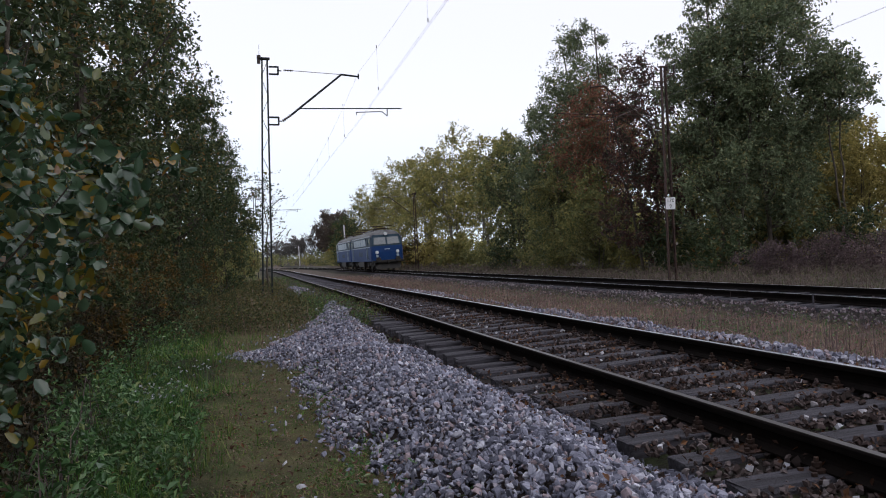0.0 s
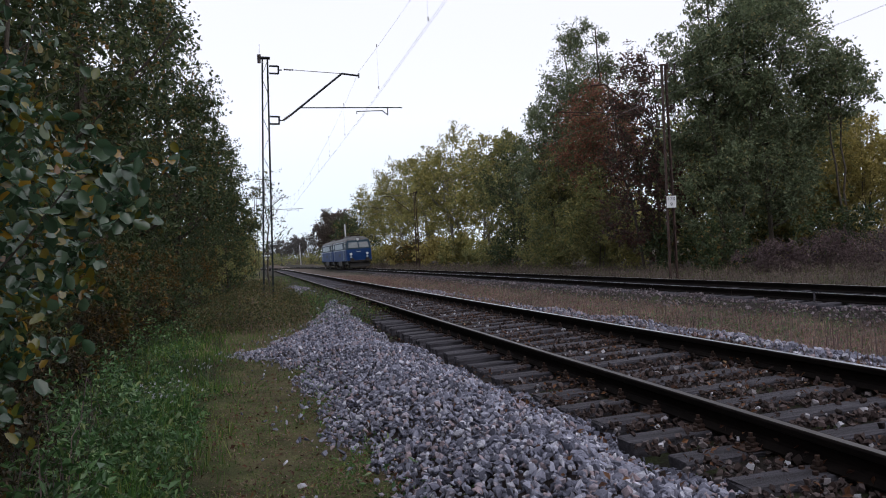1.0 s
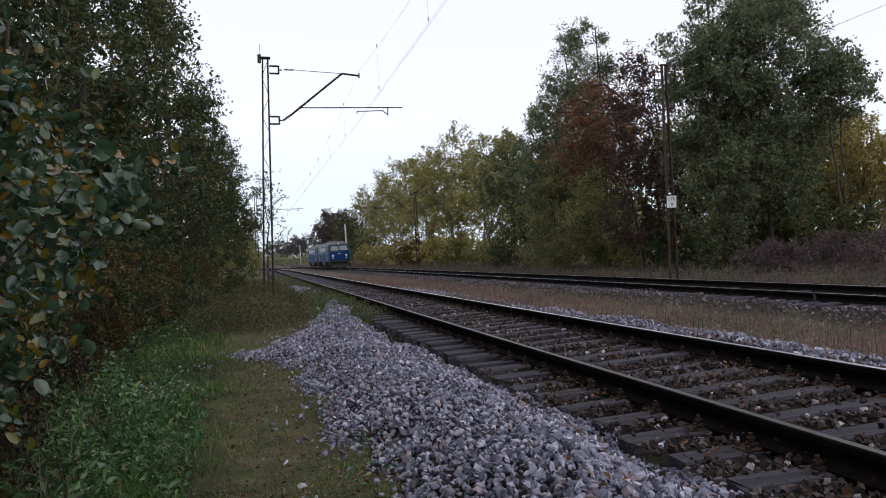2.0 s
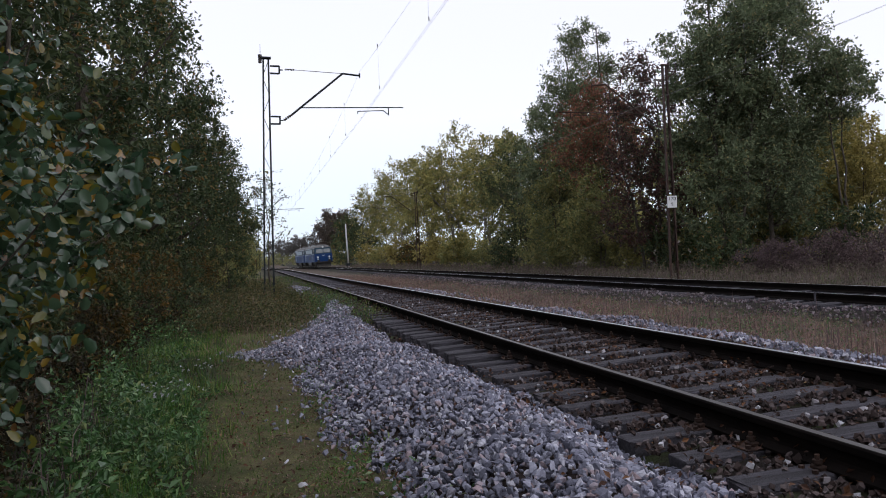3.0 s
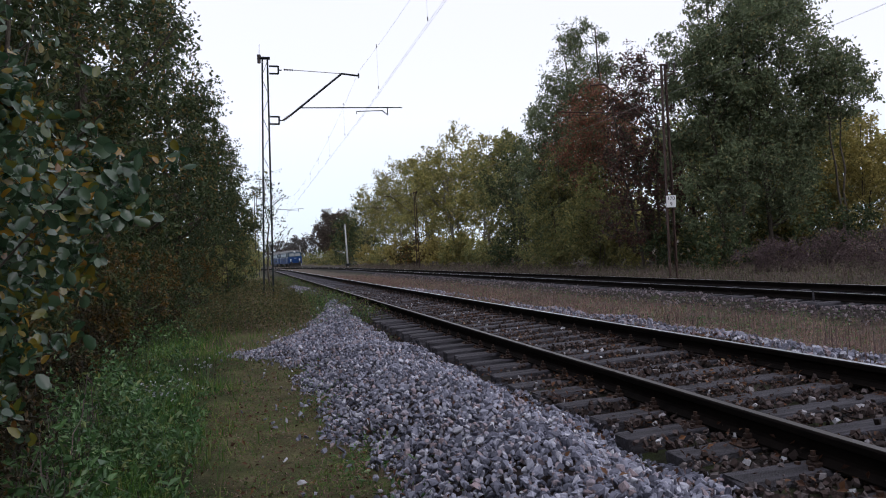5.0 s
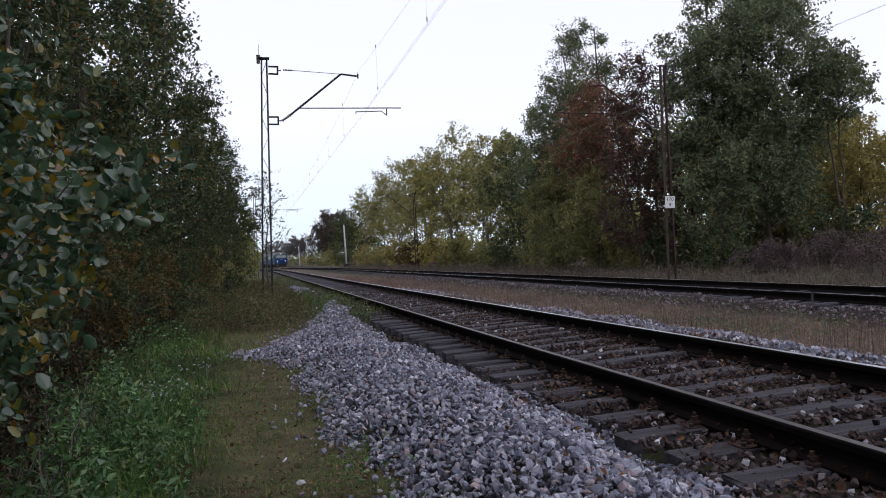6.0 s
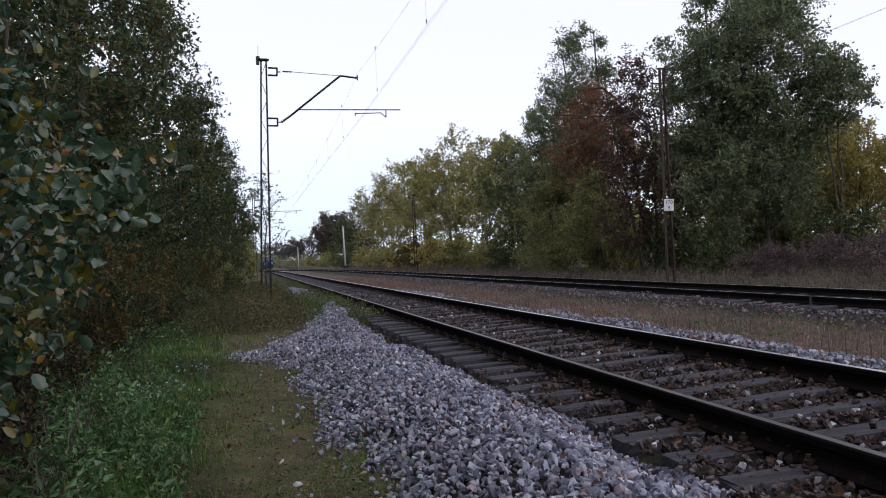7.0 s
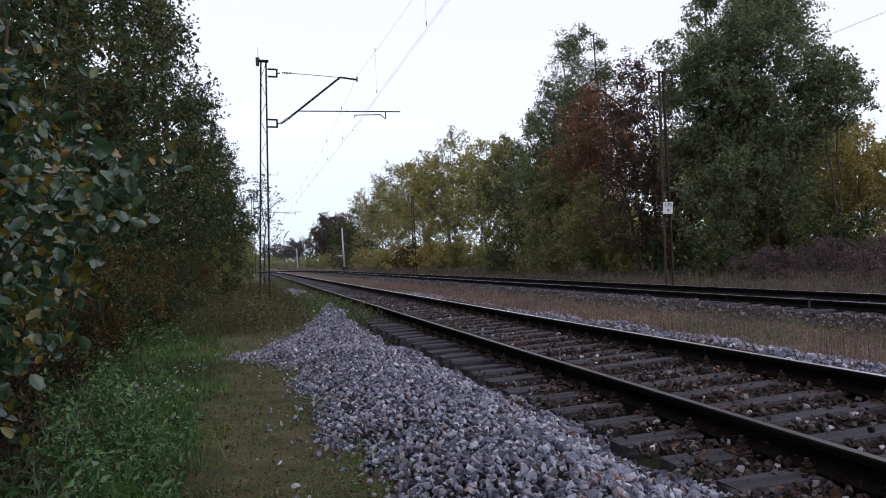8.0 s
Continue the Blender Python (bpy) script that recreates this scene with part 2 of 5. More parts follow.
DRY_GRASS = foliage("dry_grass", ((0.0, (0.1363, 0.0784, 0.0773)), (0.4, (0.2401, 0.1569, 0.1494)), (0.72, (0.3634, 0.2593, 0.2382)), (0.86, (0.1947, 0.1417, 0.1108)), (1.0, (0.1493, 0.1645, 0.0773))), 0.8, 0.25, 0.2, 0.35)
VERGE_GRASS = foliage("withered_verge_grass", ((0.0, (0.081, 0.068, 0.0615)), (0.5, (0.154, 0.1231, 0.1093)), (0.8, (0.243, 0.1912, 0.1708)), (0.85, (0.0972, 0.1166, 0.0547)), (1.0, (0.1296, 0.149, 0.0717))), 0.8, 0.25, 0.2, 0.35)
BRAMBLE = foliage("purple_brown_twigs", ((0.0, (0.0585, 0.039, 0.0442)), (0.5, (0.1196, 0.0858, 0.0938)), (1.0, (0.195, 0.1456, 0.1408))), 0.8, 0.15)
FALLEN = foliage("fallen_leaves", ((0.0, (0.044, 0.018, 0.011)), (0.6, (0.100, 0.043, 0.022)), (0.92, (0.170, 0.080, 0.036)), (1.0, (0.333, 0.222, 0.131))), 0.7, 0.1)

# ---- helpers of this scene ----
CANT, FAR_CANT = -2.2, -1.5            # both tracks lean into their bend
NEAR_X, FAR_X, FAR_Z = 3.599, 12.0, -0.17


def bend(y):
    """The line runs straight, then bends away to the west."""
    return -np.maximum(0.0, np.asarray(y, float) - 100.0) ** 2 / 2000.0


def mesh_of(name, verts, faces, mats, smooth=False, index=None):
    """A mesh from arrays: verts (n, 3), faces (m, 3) or (m, 4)."""
    me = bpy.data.meshes.new(name)
    v, f = np.asarray(verts, np.float32), np.asarray(faces, np.int32)
    me.vertices.add(len(v))
    me.vertices.foreach_set("co", v.ravel())
    me.loops.add(f.size)
    me.loops.foreach_set("vertex_index", f.ravel())
    me.polygons.add(len(f))
    me.polygons.foreach_set("loop_start", np.arange(len(f), dtype=np.int32) * f.shape[1])
    me.update(calc_edges=True)
    me.polygons.foreach_set("use_smooth", np.full(len(f), smooth))
    for m in (mats if isinstance(mats, (list, tuple)) else [mats]):
        me.materials.append(m)
    if index is not None:
        me.polygons.foreach_set("material_index", np.asarray(index, np.int32))
    me.validate()
    return me


def part(name, bm, mat, parent=None, label="", smooth=False):
    me = bpy.data.meshes.new(name)
    bm.normal_update()
    bm.to_mesh(me)
    bm.free()
    for m in (mat if isinstance(mat, (list, tuple)) else [mat]):
        me.materials.append(m)
    if smooth:
        me.polygons.foreach_set("use_smooth", np.full(len(me.polygons), True))
    ob = new(name, me)
    if parent:
        ob.parent = parent
    return tagged(ob, label)


def shared(name, me, parent, m, label=""):
    ob = new(name, me)
    ob.parent = parent
    ob.matrix_basis = m
    return tagged(ob, label)


def box(bm, x0, x1, y0, y1, z0, z1, bev=0.0):
    r = bmesh.ops.create_cube(bm, size=1.0, matrix=Matrix.Translation(((x0 + x1) / 2, (y0 + y1) / 2, (z0 + z1) / 2)) @ Matrix.Diagonal((x1 - x0, y1 - y0, z1 - z0, 1)))
    if bev:
        bmesh.ops.bevel(bm, geom=list({e for v in r["verts"] for e in v.link_edges}), offset=bev, segments=1, affect="EDGES")


def rod(bm, a, b, r0, r1=None, seg=8):
    """A round bar from a to b."""
    a, b = Vector(a), Vector(b)
    d = b - a
    m = Matrix.Translation((a + b) / 2) @ d.to_track_quat("Z", "Y").to_matrix().to_4x4()
    bmesh.ops.create_cone(bm, cap_ends=True, segments=seg, radius1=r0, radius2=r0 if r1 is None else r1, depth=d.length, matrix=m)


def bar(bm, a, b, w, h):
    """A square bar from a to b."""
    a, b = Vector(a), Vector(b)
    d = b - a
    m = Matrix.Translation((a + b) / 2) @ d.to_track_quat("Z", "Y").to_matrix().to_4x4() @ Matrix.Diagonal((w, h, d.length, 1))
    bmesh.ops.create_cube(bm, size=1.0, matrix=m)


def channel(bm, a, b, deep, wide, wall):
    """A rolled channel from a up to b, its web on the outer side and its flanges turned along x."""
    w, t, k = wide / 2, wall, math.copysign(wall, deep)
    ring = ((0, -w), (deep, -w), (deep, -w + t), (k, -w + t), (k, w - t), (deep, w - t), (deep, w), (0, w))
    lo, hi = ([bm.verts.new((p[0] + i, p[1] + j, p[2])) for i, j in ring] for p in (a, b))
    bm.faces.new(lo[::-1])
    bm.faces.new(hi)
    for q in range(8):
        bm.faces.new((lo[q], lo[(q + 1) % 8], hi[(q + 1) % 8], hi[q]))
    bmesh.ops.recalc_face_normals(bm, faces=bm.faces)


def tube(pts, r0, r1, seg=6):
    """Arrays of a tapering tube along pts."""
    pts = np.asarray(pts, float)
    n = len(pts)
    d = np.gradient(pts, axis=0)
    d /= np.linalg.norm(d, axis=1)[:, None] + 1e-9
    ref = np.where(np.abs(d[:, 2:]) > 0.9, [[1.0, 0, 0]], [[0, 0, 1.0]])
    u = np.cross(d, ref)
    u /= np.linalg.norm(u, axis=1)[:, None] + 1e-9
    w = np.cross(d, u)
    a = np.linspace(0, 2 * np.pi, seg, endpoint=False)
    r = np.linspace(r0, r1, n)[:, None, None]
    v = pts[:, None] + r * (np.cos(a)[None, :, None] * u[:, None] + np.sin(a)[None, :, None] * w[:, None])
    i = np.arange((n - 1) * seg).reshape(n - 1, seg)
    j = np.roll(i, -1, 1)
    f = np.stack([i, j, j + seg, i + seg], -1).reshape(-1, 4)
    return v.reshape(-1, 3), f


class Gather:
    """Collects vertex and face arrays."""

    def __init__(self):
        self.v, self.f, self.n = [], [], 0

    def add(self, v, f):
        self.v.append(v)
        self.f.append(f + self.n)
        self.n += len(v)

    def mesh(self, name, mat, smooth=False):
        return mesh_of(name, np.concatenate(self.v), np.concatenate(self.f), mat, smooth)


def unit(a):
    return a / (np.linalg.norm(a, axis=-1, keepdims=True) + 1e-9)


def leaf_arrays(rng, p, size, up=0.4, wide=0.55, droop=0.15, fine=False):
    """Folded leaves at the points p, each its own island. fine: a rounded outline with a curled tip."""
    n = len(p)
    nor = unit(rng.normal(size=(n, 3)) + [0, 0, up])
    t = unit(np.cross(nor, rng.normal(size=(n, 3))))
    s = np.cross(nor, t)
    L = (size * rng.uniform(0.6, 1.25, n))[:, None]
    W = L * wide * rng.uniform(0.75, 1.15, n)[:, None]
    if not fine:
        fold = nor * L * droop
        v = np.stack([p, p + t * L * 0.5 - s * W * 0.5 + fold, p + t * L, p + t * L * 0.5 + s * W * 0.5 + fold], 1)
        i = np.arange(n)[:, None] * 4
        f = np.concatenate([i + [[0, 1, 2]], i + [[0, 2, 3]]], 1).reshape(-1, 3)
        return v.reshape(-1, 3), f
    fold, tip = nor * W * 0.18, -nor * L * rng.uniform(0.0, 0.25, n)[:, None]

    def at(a, b, c=0.0):
        return p + t * L * a + s * W * b + fold * abs(b) * 2 + tip * a * a + nor * c
    v = np.stack([at(0, 0), at(0.20, -0.32), at(0.55, -0.52), at(0.90, -0.34), at(1.0, 0), at(0.90, 0.34), at(0.55, 0.52), at(0.20, 0.32), at(0.5, 0)], 1)
    i = np.arange(n)[:, None] * 9
    f = np.concatenate([i + [[8, k, (k + 1) % 8]] for k in range(8)], 1).reshape(-1, 3)
    return v.reshape(-1, 3), f


def tree(name, x, y, z, height, rad, leaf, bark, label, category="tree", seed=1, leaves=14000, size=0.16, low=0.18, lumps=70, trunks=1, girth=0.016, lump=0.20, top=0.75, fine=False, inner=0.35):
    """A tapered trunk with limbs, and a crown of leaves in uneven lumps with gaps between them."""
    rng = np.random.default_rng(seed)
    root = new(name)
    root.location = (x, y, z)
    crown_lo, h = height * low, height
    # lumps spread over an egg-shaped crown, uneven in reach
    c = []
    while len(c) < lumps:
        q = rng.uniform(-1, 1, 3)
        k = np.linalg.norm(q)
        if inner < k < 1.0:
            zz = q[2]
            sw = 1.0 if zz < 0 else 1.0 - (1 - top) * zz
            lean = 1.0 + 0.22 * math.sin(3 * math.atan2(q[1], q[0]) + seed) + 0.15 * math.sin(5 * zz + seed * 2)
            c.append((q[0] * rad * sw * lean, q[1] * rad * sw * lean, crown_lo + (h - crown_lo) * (0.5 + 0.48 * zz)))
    c = np.array(c)
    g = Gather()
    for k in range(trunks):
        off = rng.normal(size=2) * rad * 0.28 if trunks > 1 else np.zeros(2)
        drift = rng.normal(size=2) * 0.04 * h
        zs = np.linspace(-0.15, h * rng.uniform(0.82, 0.92), 9)
        sw = np.maximum(zs / h, 0)[:, None]
        line = np.column_stack([off * (0.3 + sw) + drift * sw ** 1.5 + rng.normal(size=(9, 2)) * 0.006 * h * (sw > 0.05), zs])
        g.add(*tube(line, h * girth * (1.0 if trunks == 1 else 0.7), h * 0.002, 7))
        for i in rng.choice(len(c), min(len(c), 18 // trunks + 5), replace=False):
            e = c[i]
            b = np.clip(e[2] - np.hypot(e[0], e[1]) * rng.uniform(0.5, 1.0), h * 0.10, h * 0.85)
            s0 = np.array([np.interp(b, zs, line[:, 0]), np.interp(b, zs, line[:, 1]), b])
            mid = s0 * 0.45 + e * 0.55 - [0, 0, 0.04 * h]
            tt = np.linspace(0, 1, 6)[:, None]
            limb = (1 - tt) ** 2 * s0 + 2 * tt * (1 - tt) * mid + tt ** 2 * e
            g.add(*tube(limb, h * girth * 0.38 * (1 - 0.6 * b / h), h * 0.0010, 4))
    trunk = new("trunk", g.mesh("trunk", bark, True))
    trunk.parent = root
    # leaves hang on twigs that fan out and up from the heart of each lump
    share = rng.dirichlet(np.full(lumps, 3.0))
    pts, heads, tails = [], [], []
    for q, w in zip(c, share):
        n = max(8, int(leaves * w))
        k = max(3, n // 22)
        reach = rad * lump * rng.uniform(0.7, 1.5)
        out = unit(np.array([q[0], q[1], 0.35 * rad + 0.5 * math.hypot(q[0], q[1])]))
        a = q - out * reach * 0.45 + rng.normal(size=(k, 3)) * reach * 0.22
        d = unit(out * 0.7 + rng.normal(size=(k, 3)) * 0.8) * (reach * rng.uniform(0.6, 1.45, k))[:, None]
        heads.append(a)
        tails.append(a + d * 0.92)
        i, t = rng.integers(0, k, n), rng.uniform(0, 1, (n, 1)) ** 0.75
        pts.append(a[i] + d[i] * t - [0, 0, 0.12] * t * t * reach + rng.normal(size=(n, 3)) * (0.05 * reach + 0.25 * np.min(size)))
    pts = np.concatenate(pts)
    a, b = np.concatenate(heads), np.concatenate(tails)
    thick = max(0.0018, h * 0.0006)
    side = unit(np.cross(b - a, [0.3, 0.2, 1.0]))
    tri = np.stack([a + side * thick, a - side * thick, b, a + np.cross(unit(b - a), side) * thick], 1).reshape(-1, 3)
    i = np.arange(len(a))[:, None] * 4
    g = np.concatenate([i + [[0, 1, 2]], i + [[1, 3, 2]], i + [[3, 0, 2]]])
    twigs = new("branchwork", mesh_of("branchwork", tri, g, bark))
    twigs.parent = root
    tagged(twigs, kind="stuff")
    v, f = leaf_arrays(rng, pts, size, wide=0.66 if fine else 0.55, fine=fine)
    crown = new("crown", mesh_of("crown", v, f, leaf, fine))
    crown.parent = root
    return tagged(root, label, category)


def stuff(name, v, f, mat, label, category):
    return tagged(new(name, mesh_of(name, v, f, mat)), label, category, kind="stuff")


CUBE = np.array([(x, y, z) for z in (-1, 1) for y in (-1, 1) for x in (-1, 1)], float)
CUBE_F = np.array([(0, 2, 3, 1), (4, 5, 7, 6), (0, 1, 5, 4), (2, 6, 7, 3), (0, 4, 6, 2), (1, 3, 7, 5)])


def turns(rng, n):
    """Random rotations."""
    q = unit(rng.normal(size=(n, 4)))
    a, b, c, d = q.T
    return np.stack([1 - 2 * (c * c + d * d), 2 * (b * c - a * d), 2 * (b * d + a * c), 2 * (b * c + a * d), 1 - 2 * (b * b + d * d), 2 * (c * d - a * b), 2 * (b * d - a * c), 2 * (c * d + a * b), 1 - 2 * (b * b + c * c)], 1).reshape(n, 3, 3)


def stone_arrays(rng, p, size):
    """Broken stones: skewed, chipped blocks turned at random."""
    n = len(p)
    v = CUBE[None] * rng.uniform(0.52, 0.95, (n, 8, 1)) * rng.uniform(0.50, 1.05, (n, 1, 3))
    v = v + rng.normal(size=(n, 8, 3)) * 0.12
    v = np.einsum("nij,nkj->nki", turns(rng, n), v) * (size * 0.5 * np.minimum(rng.lognormal(0, 0.28, n), 1.6))[:, None, None] + p[:, None]
    return v.reshape(-1, 3), (np.arange(n)[:, None, None] * 8 + CUBE_F[None]).reshape(-1, 4)


GOLD = (1 + 5 ** 0.5) / 2
BALL = unit(np.array([(-1, GOLD, 0), (1, GOLD, 0), (-1, -GOLD, 0), (1, -GOLD, 0), (0, -1, GOLD), (0, 1, GOLD), (0, -1, -GOLD), (0, 1, -GOLD), (GOLD, 0, -1), (GOLD, 0, 1), (-GOLD, 0, -1), (-GOLD, 0, 1)]))
BALL_F = np.array([(0, 11, 5), (0, 5, 1), (0, 1, 7), (0, 7, 10), (0, 10, 11), (1, 5, 9), (5, 11, 4), (11, 10, 2), (10, 7, 6), (7, 1, 8), (3, 9, 4), (3, 4, 2), (3, 2, 6), (3, 6, 8), (3, 8, 9), (4, 9, 5), (2, 4, 11), (6, 2, 10), (8, 6, 7), (9, 8, 1)])


def pebble_arrays(rng, p, size):
    """Crushed stones with blunt corners and broken faces."""
    n = len(p)
    v = BALL[None] * rng.uniform(0.85, 1.15, (n, 12, 1))
    for _ in range(6):
        cut = unit(rng.normal(size=(n, 1, 3)))
        over = np.maximum((v * cut).sum(-1, keepdims=True) - rng.uniform(0.18, 0.52, (n, 1, 1)), 0)
        v = v - cut * over
    v = v * rng.uniform(0.60, 1.30, (n, 1, 3))
    v = np.einsum("nij,nkj->nki", turns(rng, n), v)
    v = v * (size * 0.74 * np.minimum(rng.lognormal(0, 0.30, n), 1.55))[:, None, None] + p[:, None]
    return v.reshape(-1, 3), (np.arange(n)[:, None, None] * 12 + BALL_F[None]).reshape(-1, 3)


def blade_arrays(rng, p, height, width, lean=0.35):
    """Grass blades: a bent strip of two pieces that ends in a point."""
    n = len(p)
    a = rng.uniform(0, 2 * np.pi, n)
    side = np.stack([np.cos(a), np.sin(a), 0 * a], 1)
    out = np.stack([-np.sin(a), np.cos(a), 0 * a], 1) * rng.normal(0, lean, n)[:, None]
    h = (height * rng.lognormal(0, 0.35, n))[:, None]
    w = width * rng.uniform(0.6, 1.3, (n, 1))
    up = np.array([0, 0, 1.0])
    m = p + (up * 0.55 + out * 0.35) * h
    v = np.stack([p - side * w, p + side * w, m + side * w * 0.7, m - side * w * 0.7, p + (up * (1 - 0.3 * np.abs(out).sum(1, keepdims=True)) + out) * h], 1)
    i = np.arange(n)[:, None] * 5
    return v.reshape(-1, 3), np.concatenate([i + [[0, 1, 2]], i + [[0, 2, 3]], i + [[3, 2, 4]]], 1).reshape(-1, 3)


# ---- ground ----
def lie(x, y):
    """The height of the ground."""
    x, y = np.asarray(x, float), np.asarray(y, float)
    d = x - bend(y)
    z = np.interp(d, [-60, -6, -3, 0.2, 0.8, 1.7, 2.2, 2.65, 2.9, 5.0, 5.7, 6.6, 8.6, 9.6, 10.3, 13.7, 14.5, 17, 30, 80],
                  [-0.2, -0.25, -0.38, -0.47, -0.44, -0.285, -0.29, -0.28, -0.215, -0.165, -0.28, -0.50, -0.56, -0.48, -0.40, -0.35, -0.46, -0.28, -0.1, 0.3])
    z = z + 0.055 * np.clip((8.8 - y) / 2.5, 0, 1) * np.clip((d - 2.15) / 0.25, 0, 1) * np.clip((3.1 - d) / 0.3, 0, 1)
    z = z + 0.035 * np.sin(x * 1.7 + y * 0.6) * np.sin(y * 1.1 - x * 0.4) + 0.02 * np.sin(x * 4.1 - y * 2.3)
    z = z - 0.07 * np.clip((y - 8.4) / 0.8, 0, 1) * np.clip((16.5 - y) / 2, 0, 1) * np.clip((d - 2.2) / 0.15, 0, 1) * np.clip((2.95 - d) / 0.2, 0, 1)
    z = z + 0.15 * np.clip((y - 15.5) / 4, 0, 1) * np.clip((d - 1.2) / 0.8, 0, 1) * np.clip((2.95 - d) / 0.12, 0, 1)
    bank = 0.52 * np.exp(-((d - 0.1) / 0.95) ** 2) * np.clip((y - 16) / 8, 0, 1) * np.clip((90 - y) / 30, 0, 1)
    return z - 0.03 + bank + 3.0 * np.clip((y - 300) / 260, 0, 1)


def ground():
    xs = np.unique(np.concatenate([np.arange(-6, 20, 0.32), np.linspace(-60, -6, 28), np.linspace(20, 80, 30), np.linspace(-1500, -60, 12), np.linspace(80, 1500, 12)]).round(3))
    ys = np.unique(np.concatenate([np.arange(-2, 30, 0.4), np.linspace(-60, -2, 20), np.linspace(30, 300, 110), np.linspace(-1500, -60, 10), np.linspace(300, 2500, 16)]).round(3))
    X, Y = np.meshgrid(xs, ys)
    v = np.stack([X, Y, lie(X, Y)], -1).reshape(-1, 3)
    i = (np.arange(len(ys) - 1)[:, None] * len(xs) + np.arange(len(xs) - 1)).reshape(-1, 1)
    f = i + [[0, 1, len(xs) + 1, len(xs)]]
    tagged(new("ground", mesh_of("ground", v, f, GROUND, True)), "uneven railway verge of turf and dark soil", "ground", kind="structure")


ground()

# ---- tracks ----
PROFILE = [(-0.07, -0.16), (0.07, -0.16), (0.07, -0.148), (0.018, -0.125), (0.009, -0.11), (0.009, -0.055), (0.034, -0.042), (0.036, -0.010), (0.030, -0.002), (0.022, 0.0),
           (-0.022, 0.0), (-0.030, -0.002), (-0.036, -0.010), (-0.034, -0.042), (-0.009, -0.055), (-0.009, -0.11), (-0.018, -0.125), (-0.07, -0.148)]


def rail_mesh(off, y0, y1, crown):
    ys = np.unique(np.concatenate([np.linspace(y0, min(100, y1), 12), np.linspace(100, y1, 44)]))
    k = len(PROFILE)
    pr = np.array(PROFILE)
    v = np.stack([pr[None, :, 0] + off + bend(ys)[:, None], np.repeat(ys[:, None], k, 1), np.repeat(pr[None, :, 1], len(ys), 0)], -1).reshape(-1, 3)
    i = np.arange(len(ys) - 1)[:, None] * k + np.arange(k)
    j = np.arange(len(ys) - 1)[:, None] * k + (np.arange(k) + 1) % k
    f = np.stack([i, i + k, j + k, j], -1).reshape(-1, 4)
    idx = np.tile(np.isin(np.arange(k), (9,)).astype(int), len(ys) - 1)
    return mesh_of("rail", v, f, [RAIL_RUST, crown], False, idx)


def sleeper_mesh(rng):
    bm = bmesh.new()
    box(bm, -1.33, 1.33, -0.112, 0.112, -0.32, -0.165, 0.014)
    for v in bm.verts:
        v.co += Vector(rng.normal(size=3) * 0.006)
    me = bpy.data.meshes.new("sleeper")
    bm.to_mesh(me)
    bm.free()
    me.materials.append(SLEEPER)
    return me


def fastening_mesh():
    """A ribbed base plate with two clamps and screws."""
    bm = bmesh.new()
    box(bm, -0.17, 0.17, -0.08, 0.08, -0.172, -0.160, 0.004)
    for s in (-1, 1):
        box(bm, s * 0.085 - 0.025, s * 0.085 + 0.025, -0.04, 0.04, -0.165, -0.135, 0.006)
        rod(bm, (s * 0.088, 0, -0.15), (s * 0.088, 0, -0.080), 0.013, seg=6)
        rod(bm, (s * 0.088, 0, -0.128), (s * 0.088, 0, -0.106), 0.026, seg=6)
        for e in (-0.055, 0.055):
            rod(bm, (s * 0.145, e, -0.165), (s * 0.145, e, -0.140), 0.016, seg=6)
    me = bpy.data.meshes.new("fastening")
    bm.to_mesh(me)
    bm.free()
    me.materials.append(IRON)
    return me


def track(x, z, cant, first, count, screws, label, west):
    rng = np.random.default_rng(int(x * 10))
    root = tagged(new("railway_track"), label, "railway track", kind="structure")
    root.matrix_basis = pose(x, 0, z, 0, cant, 0)
    for s in (-1, 1):
        # the east head gets the painted sky glint, the west head its own material
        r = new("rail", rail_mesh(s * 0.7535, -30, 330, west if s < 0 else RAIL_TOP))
        r.parent = root
    meshes = [sleeper_mesh(rng) for _ in range(5)]
    fast = fastening_mesh()
    for i in range(count):
        y = first + 0.584 * i
        m = pose(float(bend(y)) + rng.normal() * 0.02, y + rng.normal() * 0.012, rng.normal() * 0.006, 0, 0, rng.normal() * 0.5)
        shared("sleeper", meshes[i % 5], root, m)
        if 0 <= i - 4 < screws:
            for s in (-1, 1):
                shared("fastening", fast, root, pose(s * 0.7535, y, 0))
    return root


FIRST_SLEEPER = 6.088 - 0.584 * 14
track(NEAR_X, 0.0, CANT, FIRST_SLEEPER, 220, 70, "rusty rails on dark sleepers, east worn head coloured bright as a sky glint", RAIL_DULL)
track(FAR_X, FAR_Z, FAR_CANT, 2.0, 180, 0, "second line of rusty rails beyond the dry grass strip", RAIL_TOP)

